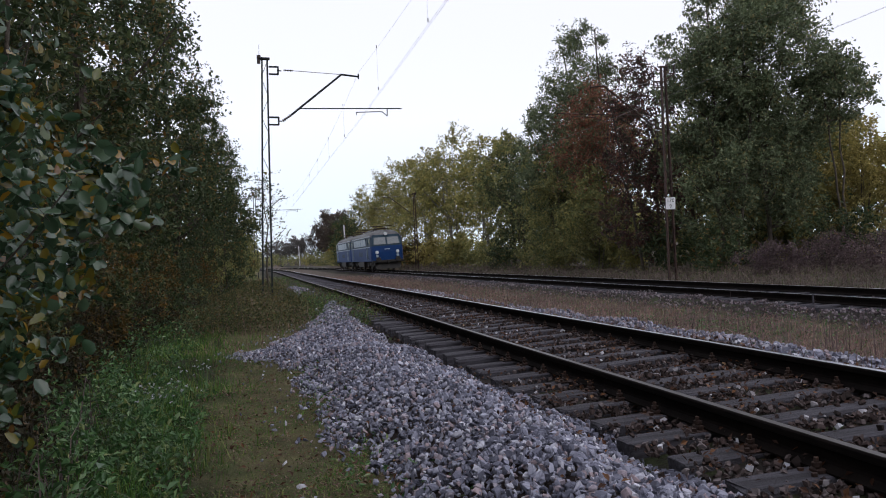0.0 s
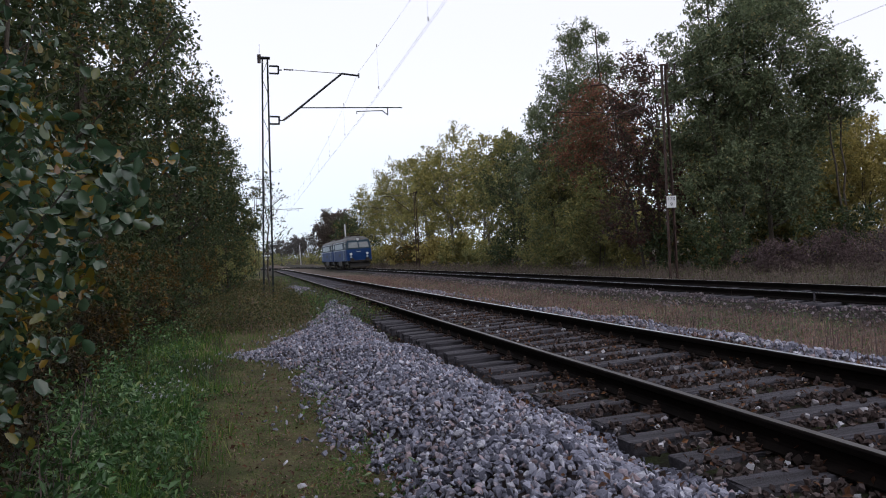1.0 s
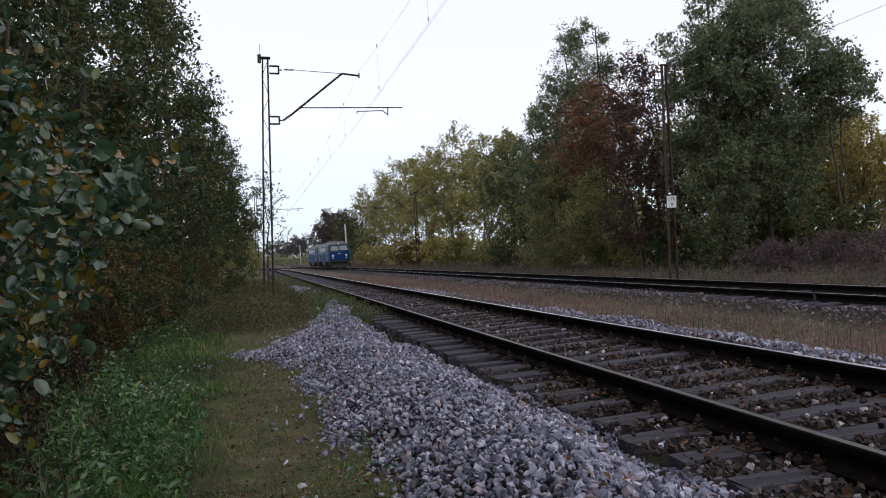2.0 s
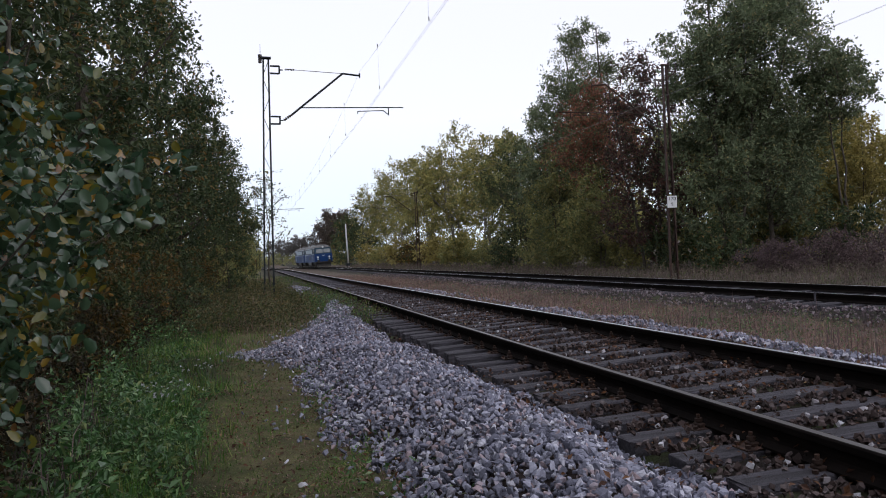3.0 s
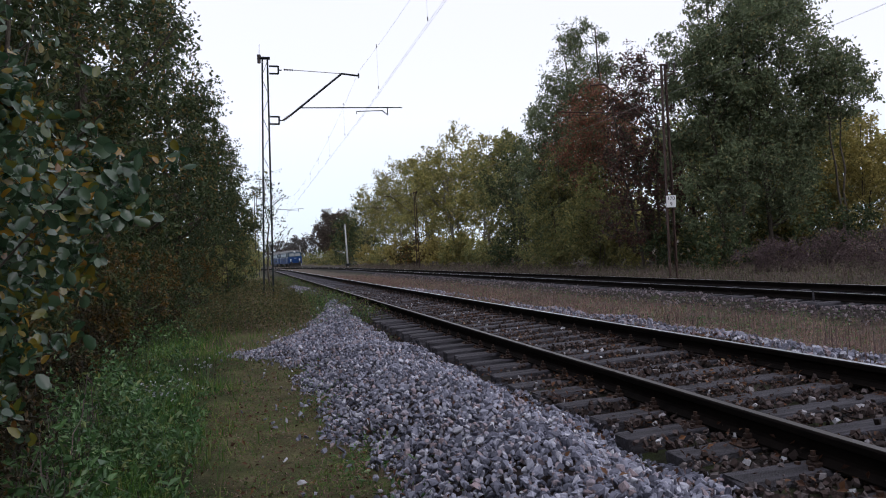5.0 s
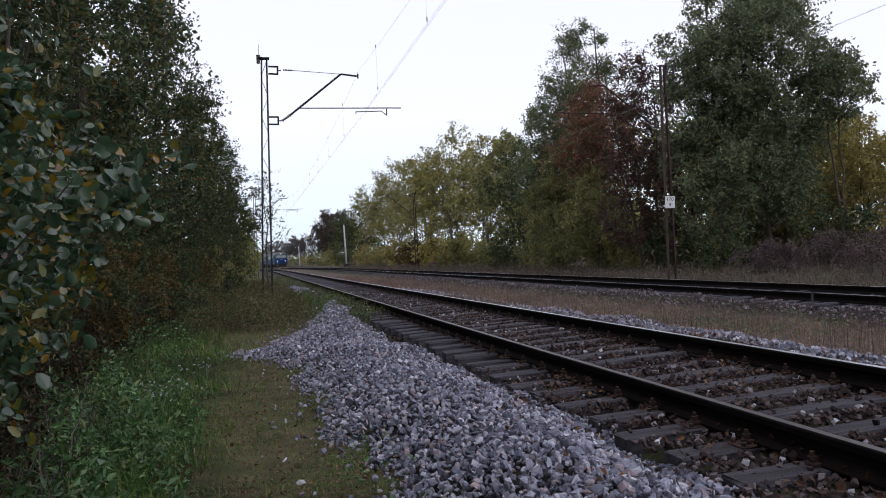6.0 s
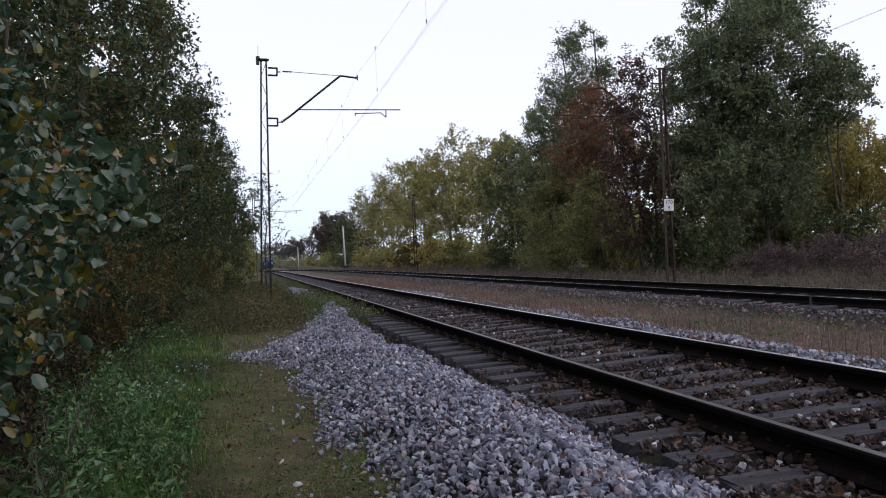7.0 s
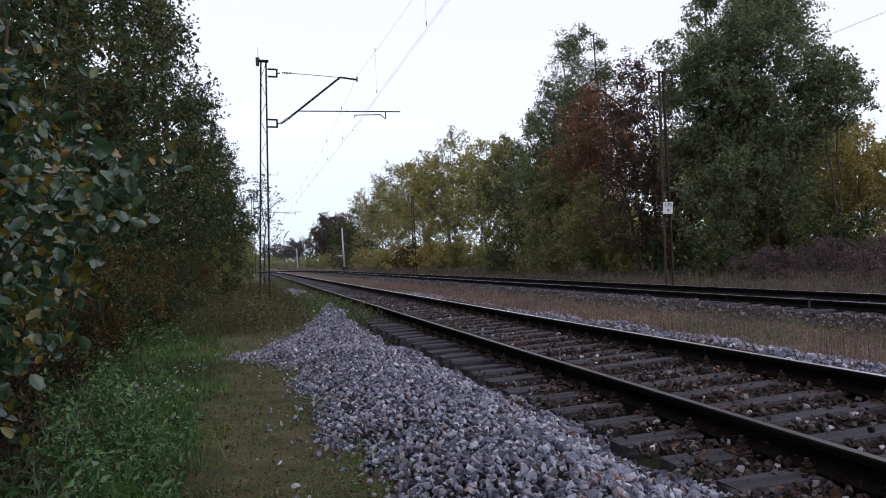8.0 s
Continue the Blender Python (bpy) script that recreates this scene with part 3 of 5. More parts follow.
# ---- ballast and fresh gravel ----
def heap(x, y):
    """The fresh gravel tipped along the sleeper ends: a rounded bank that thins out to a tongue across the path."""
    x, y = np.asarray(x, float), np.asarray(y, float)
    left = np.interp(y, [0, 4.5, 6.5, 9, 11.5, 12.9, 14.1, 15.2, 18, 21, 24], [0.98, 0.88, 0.64, 0.56, 0.48, 0.20, -0.62, 0.20, 1.15, 1.75, 2.2]) + 0.10 * np.sin(y * 2.3) + 0.05 * np.sin(y * 5.1)
    right = np.interp(y, [0, 5.5, 8, 16, 27], [2.34, 2.34, 2.26, 2.12, 2.25]) + 0.05 * np.sin(y * 3.7) + 0.05 * np.sin(y * 1.3)
    t = np.clip((x - left) / np.maximum(right - left, 0.05), 0, 1)
    inside = (x > left) & (x < right) & (y < 24.0)
    body = np.sin(np.pi * t ** 0.9) ** 1.1 * np.interp(y, [0, 5, 9, 14, 20, 27], [0.17, 0.17, 0.17, 0.14, 0.04, 0.02])
    return inside, body


def scatter(rng, n, x0, x1, y0, y1, bias=1.0):
    """Random spots, denser towards the small y when bias is above 1."""
    return np.column_stack([rng.uniform(x0, x1, n), y0 + (y1 - y0) * rng.uniform(0, 1, n) ** bias])


def gravel():
    rng = np.random.default_rng(11)
    q = np.concatenate([scatter(rng, 50000, -0.7, 2.5, 2.6, 27, 1.75), scatter(rng, 2500, 0.5, 2.5, -3, 2.6)])
    ok, body = heap(q[:, 0], q[:, 1])
    stray = ~ok & heap(q[:, 0] + rng.exponential(0.22, len(q)), q[:, 1])[0] & (q[:, 0] < 1.6) & (rng.uniform(0, 1, len(q)) < 0.10)
    q, body = np.concatenate([q[ok], q[stray]]), np.concatenate([body[ok], 0.03 + 0 * body[stray]])
    z = lie(q[:, 0], q[:, 1]) + body + rng.uniform(-0.035, 0.022, len(q))
    v, f = pebble_arrays(rng, np.column_stack([q, z]), 0.037)
    # the mass under the loose stones
    stuff("gravel", v, f, GRAVEL, "fresh pale grey crushed stone heaped along the sleeper ends", "gravel")
    xs, ys = np.linspace(-0.9, 2.7, 60), np.linspace(-3, 28, 150)
    X, Y = np.meshgrid(xs, ys)
    ok, body = heap(X, Y)
    Z = lie(X, Y) + np.where(ok, body - 0.06, -0.12)
    i = (np.arange(149)[:, None] * 60 + np.arange(59)).reshape(-1, 1)
    stuff("gravel_bed", np.stack([X, Y, Z], -1).reshape(-1, 3), i + [[0, 1, 61, 60]], OLD_BALLAST, "packed grit beneath the fresh crushed stone", "gravel")
    # second windrow on the field side of the right rail, and a small tip farther on
    a = scatter(rng, 6500, 5.35, 6.5, 4.5, 34, 1.5)
    keep = rng.uniform(0, 1, len(a)) < np.clip(np.interp(a[:, 1], [4, 8, 12, 17, 19, 23, 28, 34], [1, 1, 0.8, 0.9, 0.25, 0.2, 0.9, 0.1]) - np.abs(a[:, 0] - 5.85) * 0.9, 0, 1)
    a = a[keep]
    b = np.column_stack([rng.normal(1.45, 0.32, 900), rng.normal(33.5, 1.3, 900)])
    p = np.concatenate([a, b])
    z = lie(p[:, 0], p[:, 1]) + np.concatenate([0.13 * np.clip(1 - np.abs(a[:, 0] - 5.85) / 0.6, 0, 1), 0.25 * np.exp(-((b[:, 0] - 1.45) / 0.5) ** 2 - ((b[:, 1] - 33.5) / 2.0) ** 2)]) + rng.uniform(-0.02, 0.03, len(p))
    stuff("gravel_windrow", *stone_arrays(rng, np.column_stack([p, z]), 0.052), GRAVEL, "loose pale stones along the grassy far side of the track", "gravel")


def ballast():
    rng = np.random.default_rng(12)
    q = np.concatenate([scatter(rng, 25000, 2.1, 5.35, 2.0, 36, 1.8), scatter(rng, 2000, 2.1, 5.35, -6, 2)])
    q = q[(q[:, 0] > 2.85) | (q[:, 1] < 7.5) | (rng.uniform(0, 1, len(q)) < 0.3)]
    row = np.abs((q[:, 1] - FIRST_SLEEPER + 0.292) % 0.584 - 0.292) < 0.125
    q = q[~row | (np.abs(q[:, 0] - NEAR_X) > 1.36) | (rng.uniform(0, 1, len(q)) < 0.09)]
    top = -0.165 + 0.038 * (q[:, 0] - NEAR_X)
    packed = (np.abs(q[:, 0] - NEAR_X) < 1.36) & ((q[:, 0] > 2.80) | (q[:, 1] < 8.2))
    z = np.where(packed, top + rng.uniform(-0.034, 0.016, len(q)), lie(q[:, 0], q[:, 1]) + rng.uniform(-0.01, 0.035, len(q)))
    stuff("track_ballast", *stone_arrays(rng, np.column_stack([q, z]), 0.038), OLD_BALLAST, "old rust-stained stones between dark sleepers", "ballast")
    q = np.concatenate([scatter(rng, 5000, 9.5, 11.3, 8, 70, 1.6), scatter(rng, 2500, 11.2, 13.9, 8, 60, 1.6)])
    z = lie(q[:, 0], q[:, 1]) + rng.uniform(0.0, 0.06, len(q)) + 0.05 * np.exp(-((q[:, 0] - 10.1) / 0.6) ** 2)
    stuff("far_ballast", *stone_arrays(rng, np.column_stack([q, z]), 0.046), PALE_BALLAST, "weathered pale stones along the second line", "ballast")


gravel()
ballast()


# ---- masts and overhead line ----
def mast(name, x, y, z, height, foot, tip, lean, paint, label):
    """A lattice mast of two channels that close towards the top, with zigzag bracing, a cap and a bird-spike insulator."""
    root = tagged(new(name), label, "catenary mast", "masts of the line")
    root.matrix_basis = pose(x, y, z, 0, lean, 0)
    for s in (-1, 1):
        bm = bmesh.new()
        a, b = Vector((s * foot / 2, 0, -0.4)), Vector((s * tip / 2, 0, height))
        channel(bm, a, b, -s * 0.05, 0.11, 0.010)
        part("leg", bm, paint, root)
    n = 13
    for i in range(n):
        bm = bmesh.new()
        s = 1 if i % 2 else -1
        h0, h1 = height * i / n, height * (i + 1) / n
        w0, w1 = (foot + (tip - foot) * h / height for h in (h0, h1))
        for e in (-0.062, 0.062):
            bar(bm, (s * w0 / 2, e, h0), (-s * w1 / 2, e, h1), 0.022, 0.006)
        part("brace", bm, paint, root)
    bm = bmesh.new()
    box(bm, -tip / 2 - 0.05, tip / 2 + 0.05, -0.09, 0.09, height - 0.02, height + 0.03, 0.008)
    part("cap", bm, paint, root)
    bm = bmesh.new()
    box(bm, -foot / 2 - 0.15, foot / 2 + 0.15, -0.25, 0.25, -0.7, -0.14, 0.03)
    part("footing", bm, CONCRETE, root, "rough concrete footing")
    return root


def insulator(parent, a, b, n=5, r=0.05):
    bm = bmesh.new()
    a, b = Vector(a), Vector(b)
    rod(bm, a, b, r * 0.45, seg=8)
    for i in range(n):
        c = a.lerp(b, (i + 0.5) / n)
        d = (b - a).normalized() * 0.012
        rod(bm, c - d, c + d, r, r * 0.8, seg=10)
    part("insulator", bm, PORCELAIN, parent, "ribbed brown insulator")


def cantilever(root, s, reach, rise, stay_z, tube_z, steady, paint):
    """Brackets, stay wire, raking tube, level tube and steady arm. s: +1 when it reaches east."""
    for z in (rise, stay_z):
        bm = bmesh.new()
        x0 = s * 0.12
        for h in (z - 0.11, z + 0.11):
            bar(bm, (x0, 0, h), (x0 + s * 0.27, 0, h), 0.03, 0.05)
        bar(bm, (x0 + s * 0.27, 0, z - 0.125), (x0 + s * 0.27, 0, z + 0.125), 0.05, 0.03)
        bar(bm, (x0 + s * 0.27, 0, z), (x0 + s * 0.37, 0, z), 0.03, 0.03)
        part("bracket", bm, paint, root)
    kx, kz = s * (reach - 0.52), stay_z - 0.05
    bx = s * 0.50
    insulator(root, (bx, 0, rise + 0.0), (bx + s * 0.26, 0, rise + 0.19))
    insulator(root, (s * 0.55, 0, stay_z + 0.02), (s * 0.83, 0, stay_z + 0.015), 6, 0.032)
    bm = bmesh.new()
    rod(bm, (s * 0.83, 0, stay_z + 0.015), (kx, 0, kz), 0.010)
    part("stay", bm, WIRE, root)
    bm = bmesh.new()
    rod(bm, (bx + s * 0.26, 0, rise + 0.19), (kx, 0, kz), 0.031)
    rod(bm, (kx, 0, kz), (s * reach, 0, kz - 0.05), 0.029)
    rod(bm, (s * reach, 0, kz - 0.12), (s * reach, 0, kz + 0.03), 0.02)
    part("raking_tube", bm, paint, root)
    t = (tube_z - rise - 0.19) / (kz - rise - 0.19)
    tx = bx + s * 0.26 + (kx - bx - s * 0.26) * t
    bm = bmesh.new()
    rod(bm, (tx, 0, tube_z + 0.04), (s * (reach + 1.32), 0, tube_z + 0.12), 0.017)
    part("level_tube", bm, paint, root)
    bm = bmesh.new()
    dx = s * (reach + 0.87)
    tube_z += 0.10
    rod(bm, (dx, 0, tube_z), (dx, 0, tube_z - 0.22), 0.016)
    rod(bm, (dx, 0, tube_z - 0.22), (dx - s * 0.16, 0, tube_z - 0.09), 0.014)
    rod(bm, (dx - s * 0.16, 0, tube_z - 0.09), (s * steady, 0, tube_z - 0.13), 0.014)
    rod(bm, (s * steady, 0, tube_z - 0.13), (s * steady, 0, tube_z - 0.21), 0.012)
    part("steady_arm", bm, paint, root)


def line_mast(x, y, z, height, s, lean, paint, label, dz=0.0, reach=2.80):
    m = mast("catenary_mast", x, y, z, height, 0.34, 0.20, lean, paint, label)
    cantilever(m, s, reach, 5.57 + dz, 7.08 + dz, 5.92 + dz, 2.72, paint)
    bm = bmesh.new()
    rod(bm, (-s * 0.17, 0, height - 0.15), (-s * 0.17, 0, height + 0.10), 0.05, 0.06)
    rod(bm, (-s * 0.16, 0, height + 0.05), (-s * 0.16, 0, height + 0.42), 0.006)
    part("spike", bm, PORCELAIN, m)
    return m


MAST_LABEL = "dark steel lattice catenary mast beside the track"
line_mast(0.42, 25.28, -0.30, 7.42, 1, 2.0, MAST_STEEL, MAST_LABEL)
line_mast(0.42, 74.2, -0.30, 7.42, 1, 1.0, MAST_STEEL, MAST_LABEL)
plate_mast = line_mast(15.02, 27.9, -0.33, 7.83, -1, 0.3, MAST_BROWN, "rust-brown lattice mast carrying a white distance plate", 0.10, 2.88)
bm = bmesh.new()
bar(bm, (0.08, 0, 7.35), (0.44, 0, 7.58), 0.05, 0.05)
bar(bm, (0.08, 0, 7.62), (0.44, 0, 7.58), 0.04, 0.04)
part("feeder_bracket", bm, MAST_BROWN, plate_mast)
insulator(plate_mast, (0.44, 0, 7.58), (0.46, 0, 7.92), 4, 0.06)
line_mast(15.0, 76.0, -0.33, 7.2, -1, 0.3, MAST_BROWN, "rust-brown lattice mast before yellowing trees", -0.1, 2.88)


def wires(name, x, z, mess, ys, sag, label):
    """Twin contact wires, a sagging carrier and droppers between the masts at ys."""
    root = tagged(new(name), label, "overhead wire")
    for k in (-0.02, 0.02):
        g = Gather()
        for i, (a, b) in enumerate(zip(ys, ys[1:])):
            t = np.linspace(0, 1, 12)
            yy = a + (b - a) * t
            xx = x + k + 0.12 * (-1 if i % 2 else 1) * (2 * t - 1) + bend(yy)
            g.add(*tube(np.column_stack([xx, yy, z + 0 * t]), 0.0024, 0.0024, 5))
        ob = new("contact_wire", g.mesh("contact_wire", WIRE))
        ob.parent = root
    g = Gather()
    for a, b in zip(ys, ys[1:]):
        t = np.linspace(0, 1, 24)
        yy = a + (b - a) * t
        g.add(*tube(np.column_stack([x + 0.06 * np.cos(t * 6) + bend(yy), yy, mess - 4 * sag * t * (1 - t)]), 0.0024, 0.0024, 5))
    ob = new("carrier_wire", g.mesh("carrier_wire", WIRE))
    ob.parent = root
    for a, b in zip(ys, ys[1:]):
        for t in np.linspace(0.08, 0.92, 8):
            yy = a + (b - a) * t
            xx = x + float(bend(yy))
            bm = bmesh.new()
            rod(bm, (xx, yy, z), (xx, yy, mess - 4 * sag * t * (1 - t)), 0.0016, seg=4)
            rod(bm, (xx, yy, z - 0.03), (xx, yy, z + 0.05), 0.012, seg=5)
            rod(bm, (xx, yy, mess - 4 * sag * t * (1 - t) - 0.04), (xx, yy, mess - 4 * sag * t * (1 - t) + 0.04), 0.012, seg=5)
            part("dropper", bm, WIRE, root)


wires("overhead_line", 3.40, 5.36, 6.70, [-26.0, 25.28, 74.2, 124.0, 174.0, 224.0], 0.85, "thin twin contact wires with carrier and droppers")
wires("overhead_line", 12.1, 5.36, 6.80, [-20.0, 27.9, 76.0, 124.0, 172.0, 220.0], 0.85, "thin contact wires above the second line")


def distance_plate():
    root = tagged(new("distance_plate"), "white enamel distance plate with black numerals on a mast", "sign")
    root.matrix_basis = pose(15.0, 27.74, 2.47, 0, 2, -24)
    bm = bmesh.new()
    box(bm, -0.17, 0.17, -0.012, 0.012, -0.215, 0.215, 0.006)
    part("plate", bm, SIGN_WHITE, root)
    for word, z, size in (("170", 0.05, 0.18), ("9", -0.155, 0.18)):
        c = bpy.data.curves.new("numerals", "FONT")
        c.body, c.size, c.extrude, c.align_x = word, size, 0.002, "CENTER"
        c.materials.append(INK)
        ob = new("numerals", c)
        ob.parent = root
        ob.matrix_basis = pose(0, -0.016, z, 90, 0, 0)


distance_plate()


def pole(x, y, z, h, lean, label):
    root = tagged(new("concrete_pole"), label, "pole")
    root.matrix_basis = pose(x, y, z, 0, lean, 0)
    bm = bmesh.new()
    rod(bm, (0, 0, -0.5), (0, 0, h), 0.17, 0.11, 10)
    part("shaft", bm, CONCRETE, root, smooth=True)
    bm = bmesh.new()
    bar(bm, (-0.55, 0, h - 0.12), (0.25, 0, h - 0.12), 0.09, 0.09)
    part("crossarm", bm, MAST_STEEL, root)
    for k in (-0.48, 0.18):
        insulator(root, (k, 0, h - 0.08), (k, 0, h + 0.15), 3, 0.05)


pole(15.6, 139.9, -0.33, 7.2, -1.2, "pale concrete pole with a short crossarm beside the line")
pole(15.3, 272.0, -0.3, 6.6, -1.2, "pale concrete pole far along the line")

# a short wooden stake on the shoulder of the second line
bm = bmesh.new()
box(bm, -0.014, 0.014, -0.02, 0.02, -0.15, 0.30, 0.005)
stake = tagged(part("stake", bm, SLEEPER), "short weathered wooden stake beside the rails", "stake")
stake.location = (11.05, 14.8, float(lie(11.05, 14.8)))

# a low relay box on two legs by the second line
bm = bmesh.new()
box(bm, -0.45, 0.45, -0.3, 0.3, 0.30, 0.75, 0.03)
cabinet = tagged(part("relay_box", bm, MAST_STEEL), "small dark relay box beside the second line", "relay box")
cabinet.location = (15.0, 134.0, float(lie(15.0, 134.0)))
for s in (-0.3, 0.3):
    bm = bmesh.new()
    bar(bm, (s, 0, -0.1), (s, 0, 0.31), 0.08, 0.08)
    part("leg", bm, MAST_STEEL, cabinet)


# ---- locomotive ----
def locomotive():
    """A boxy double-cab electric locomotive. Its nearer end faces -y; it stands on the rail heads at z = 0."""
    root = tagged(new("electric_locomotive"), "blue electric locomotive with grey roof running away on the second line", "locomotive", "coupled locomotives")
    half = 7.55
    bm = bmesh.new()
    # main shell with cab ends that rake back above the waist
    rows = [(-half, 1.36, 0), (-half + 0.25, 1.46, 0), (-half + 1.2, 1.48, 0), (half - 1.2, 1.48, 0), (half - 0.25, 1.46, 0), (half, 1.36, 0)]
    levels = [(0.95, 0.00, 1.00), (1.75, -0.04, 1.0), (2.28, 0.0, 1.0), (2.36, 0.03, 0.995), (3.12, 0.34, 0.95), (3.30, 0.46, 0.90), (3.52, 0.75, 0.76), (3.70, 1.05, 0.50), (3.76, 1.3, 0.0)]
    n = len(levels)
    grid = []
    for (y, w, _) in rows:
        e = 1 if abs(abs(y) - half) < 0.01 else (0.8 if abs(abs(y) - half + 0.25) < 0.01 else 0.0)
        sy = -math.copysign(1, y)
        right = [bm.verts.new((w * k, y + sy * e * dy, z)) for z, dy, k in levels]
        left = [bm.verts.new((-w * k, y + sy * e * dy, z)) for z, dy, k in levels[:-1]]
        grid.append((right, left))

    def quad(vs, m):
        f = bm.faces.new(vs)
        f.material_index = m
    for (r0, l0), (r1, l1) in zip(grid, grid[1:]):
        for i in range(n - 1):
            m = 0 if levels[i][0] < 2.2 else (1 if levels[i][0] < 3.1 else 2)
            quad((r0[i], r1[i], r1[i + 1], r0[i + 1]), m)
            a, b = (l0[i + 1], l1[i + 1]) if i + 1 < n - 1 else (r0[-1], r1[-1])
            quad((l1[i], l0[i], a, b), m)
    for (r, l_) in (grid[0], grid[-1]):
        for i in range(n - 1):
            m = 0 if levels[i][0] < 2.2 else (1 if levels[i][0] < 3.25 else 2)
            if i + 1 < n - 1:
                quad((l_[i], r[i], r[i + 1], l_[i + 1]), m)
            else:
                quad((l_[i], r[i], r[-1]), m)
    bmesh.ops.recalc_face_normals(bm, faces=bm.faces)
    part("body", bm, [LOCO_BLUE, LOCO_TEAL, LOCO_ROOF], root, "blue body with grey-blue window band and grey roof")

    for end in (-1, 1):
        y = end * half
        rake = lambda z: end * (half + 0.015 - np.interp(z, [2.36, 3.12], [0.03, 0.34]))
        for s in (-1, 1):
            bm = bmesh.new()
            q = [(s * 0.07, 2.42), (s * 1.18, 2.42), (s * 1.10, 3.06), (s * 0.07, 3.06)]
            f = bm.faces.new([bm.verts.new((a, rake(b), b)) for a, b in q])
            e = bmesh.ops.extrude_face_region(bm, geom=[f])
            bmesh.ops.translate(bm, verts=[v for v in e["geom"] if isinstance(v, bmesh.types.BMVert)], vec=(0, end * 0.02, 0.006))
            bmesh.ops.recalc_face_normals(bm, faces=bm.faces)
            part("windscreen", bm, LOCO_GLASS, root, "dark cab windscreen with sky sheen in its colour")
            bm = bmesh.new()
            for z, r in ((1.72, 0.17), (1.40, 0.12)):
                rod(bm, (s * 0.93, y + end * 0.0, z), (s * 0.93, y + end * 0.10, z), r, r * 0.95, 16)
            lamp = part("headlight", bm, LOCO_PALE, root, "pale lamp housing")
            bm = bmesh.new()
            rod(bm, (s * 0.93, y + end * 0.09, 1.72), (s * 0.93, y + end * 0.125, 1.72), 0.14, 0.11, 16)
            part("lens", bm, LAMP_GLASS, lamp)
            bm = bmesh.new()
            rod(bm, (s * 0.875, y, 1.05), (s * 0.875, y + end * 0.42, 1.05), 0.11, 0.09, 12)
            rod(bm, (s * 0.875, y + end * 0.42, 1.05), (s * 0.875, y + end * 0.48, 1.05), 0.24, 0.22, 16)
            part("buffer", bm, LOCO_BLACK, root)
        bm = bmesh.new()
        box(bm, -0.26, 0.26, y - 0.03, y + 0.03, 1.94, 2.02, 0.01)
        part("number_bar", bm, LOCO_PALE, root, "pale raised lettering bars")
        bm = bmesh.new()
        rod(bm, (0, end * (half - 0.5), 3.38), (0, end * (half - 0.25), 3.36), 0.15, 0.14, 14)
        part("top_lamp", bm, LAMP_GLASS, root, "round roof headlight")
        bm = bmesh.new()
        box(bm, -1.40, 1.40, y - 0.20, y + 0.08, 0.78, 1.00, 0.03)
        part("buffer_beam", bm, LOCO_BLACK, root)
        bm = bmesh.new()
        vs = [(-1.25, y - end * 0.1, 0.75), (1.25, y - end * 0.1, 0.75), (1.05, y + end * 0.12, 0.22), (-1.05, y + end * 0.12, 0.22)]
        f = bm.faces.new([bm.verts.new(v) for v in vs])
        e = bmesh.ops.extrude_face_region(bm, geom=[f])
        bmesh.ops.translate(bm, verts=[v for v in e["geom"] if isinstance(v, bmesh.types.BMVert)], vec=(0, -end * 0.06, 0))
        bmesh.ops.recalc_face_normals(bm, faces=bm.faces)
        part("plough", bm, LOCO_BLACK, root)
        bm = bmesh.new()
        rod(bm, (0, y, 0.98), (0, y + end * 0.35, 0.92), 0.06)
        rod(bm, (0, y + end * 0.35, 0.98), (0, y + end * 0.35, 0.62), 0.04)
        part("coupling", bm, LOCO_BLACK, root)

    for s in (-1, 1):
        for y in (-3.6, -1.8, 0.0, 1.8, 3.6):
            bm = bmesh.new()
            box(bm, s * 1.44 - 0.035, s * 1.44 + 0.045, y - 0.86, y + 0.86, 2.34, 3.08, 0.012)
            w = part("side_window", bm, LOCO_TEAL, root, "framed machine-room window")
            # pane coloured pale in place of a sky reflection
            bm = bmesh.new()
            box(bm, s * 1.485 - 0.012, s * 1.485 + 0.010, y - 0.78, y + 0.78, 2.40, 3.02, 0.005)
            part("pane", bm, LOCO_PALE, w, "window pane with the sky's reflection painted pale")
        for y in (-6.6, 6.6):
            bm = bmesh.new()
            box(bm, s * 1.43 - 0.02, s * 1.43 + 0.05, y - 0.38, y + 0.38, 2.42, 3.02, 0.012)
            part("cab_window", bm, LOCO_GLASS, root, "dark cab side window")
        for y in (-5.4, 5.4):
            bm = bmesh.new()
            box(bm, s * 1.47 - 0.02, s * 1.47 + 0.025, y - 0.36, y + 0.36, 1.05, 3.0, 0.015)
            d = part("cab_door", bm, LOCO_TEAL, root, "narrow grey-blue cab door")
            bm = bmesh.new()
            for e in (-0.45, 0.45):
                rod(bm, (s * 1.53, y + e, 1.1), (s * 1.53, y + e, 2.3), 0.018)
            part("handrail", bm, LOCO_PALE, d)
        for y in (-1.5, -0.6, 0.3):
            bm = bmesh.new()
            box(bm, s * 1.475 - 0.01, s * 1.475 + 0.015, y - 0.30, y + 0.36, 1.45, 1.85, 0.004)
            part("lettering_bar", bm, LOCO_TEAL, root, "grey-blue painted lettering block")
        bm = bmesh.new()
        box(bm, s * 1.2 - 0.22, s * 1.2 + 0.22, -2.0, 2.0, 0.42, 0.96, 0.04)
        part("equipment_case", bm, LOCO_BLACK, root)

    for s in (-1, 1):
        bm = bmesh.new()
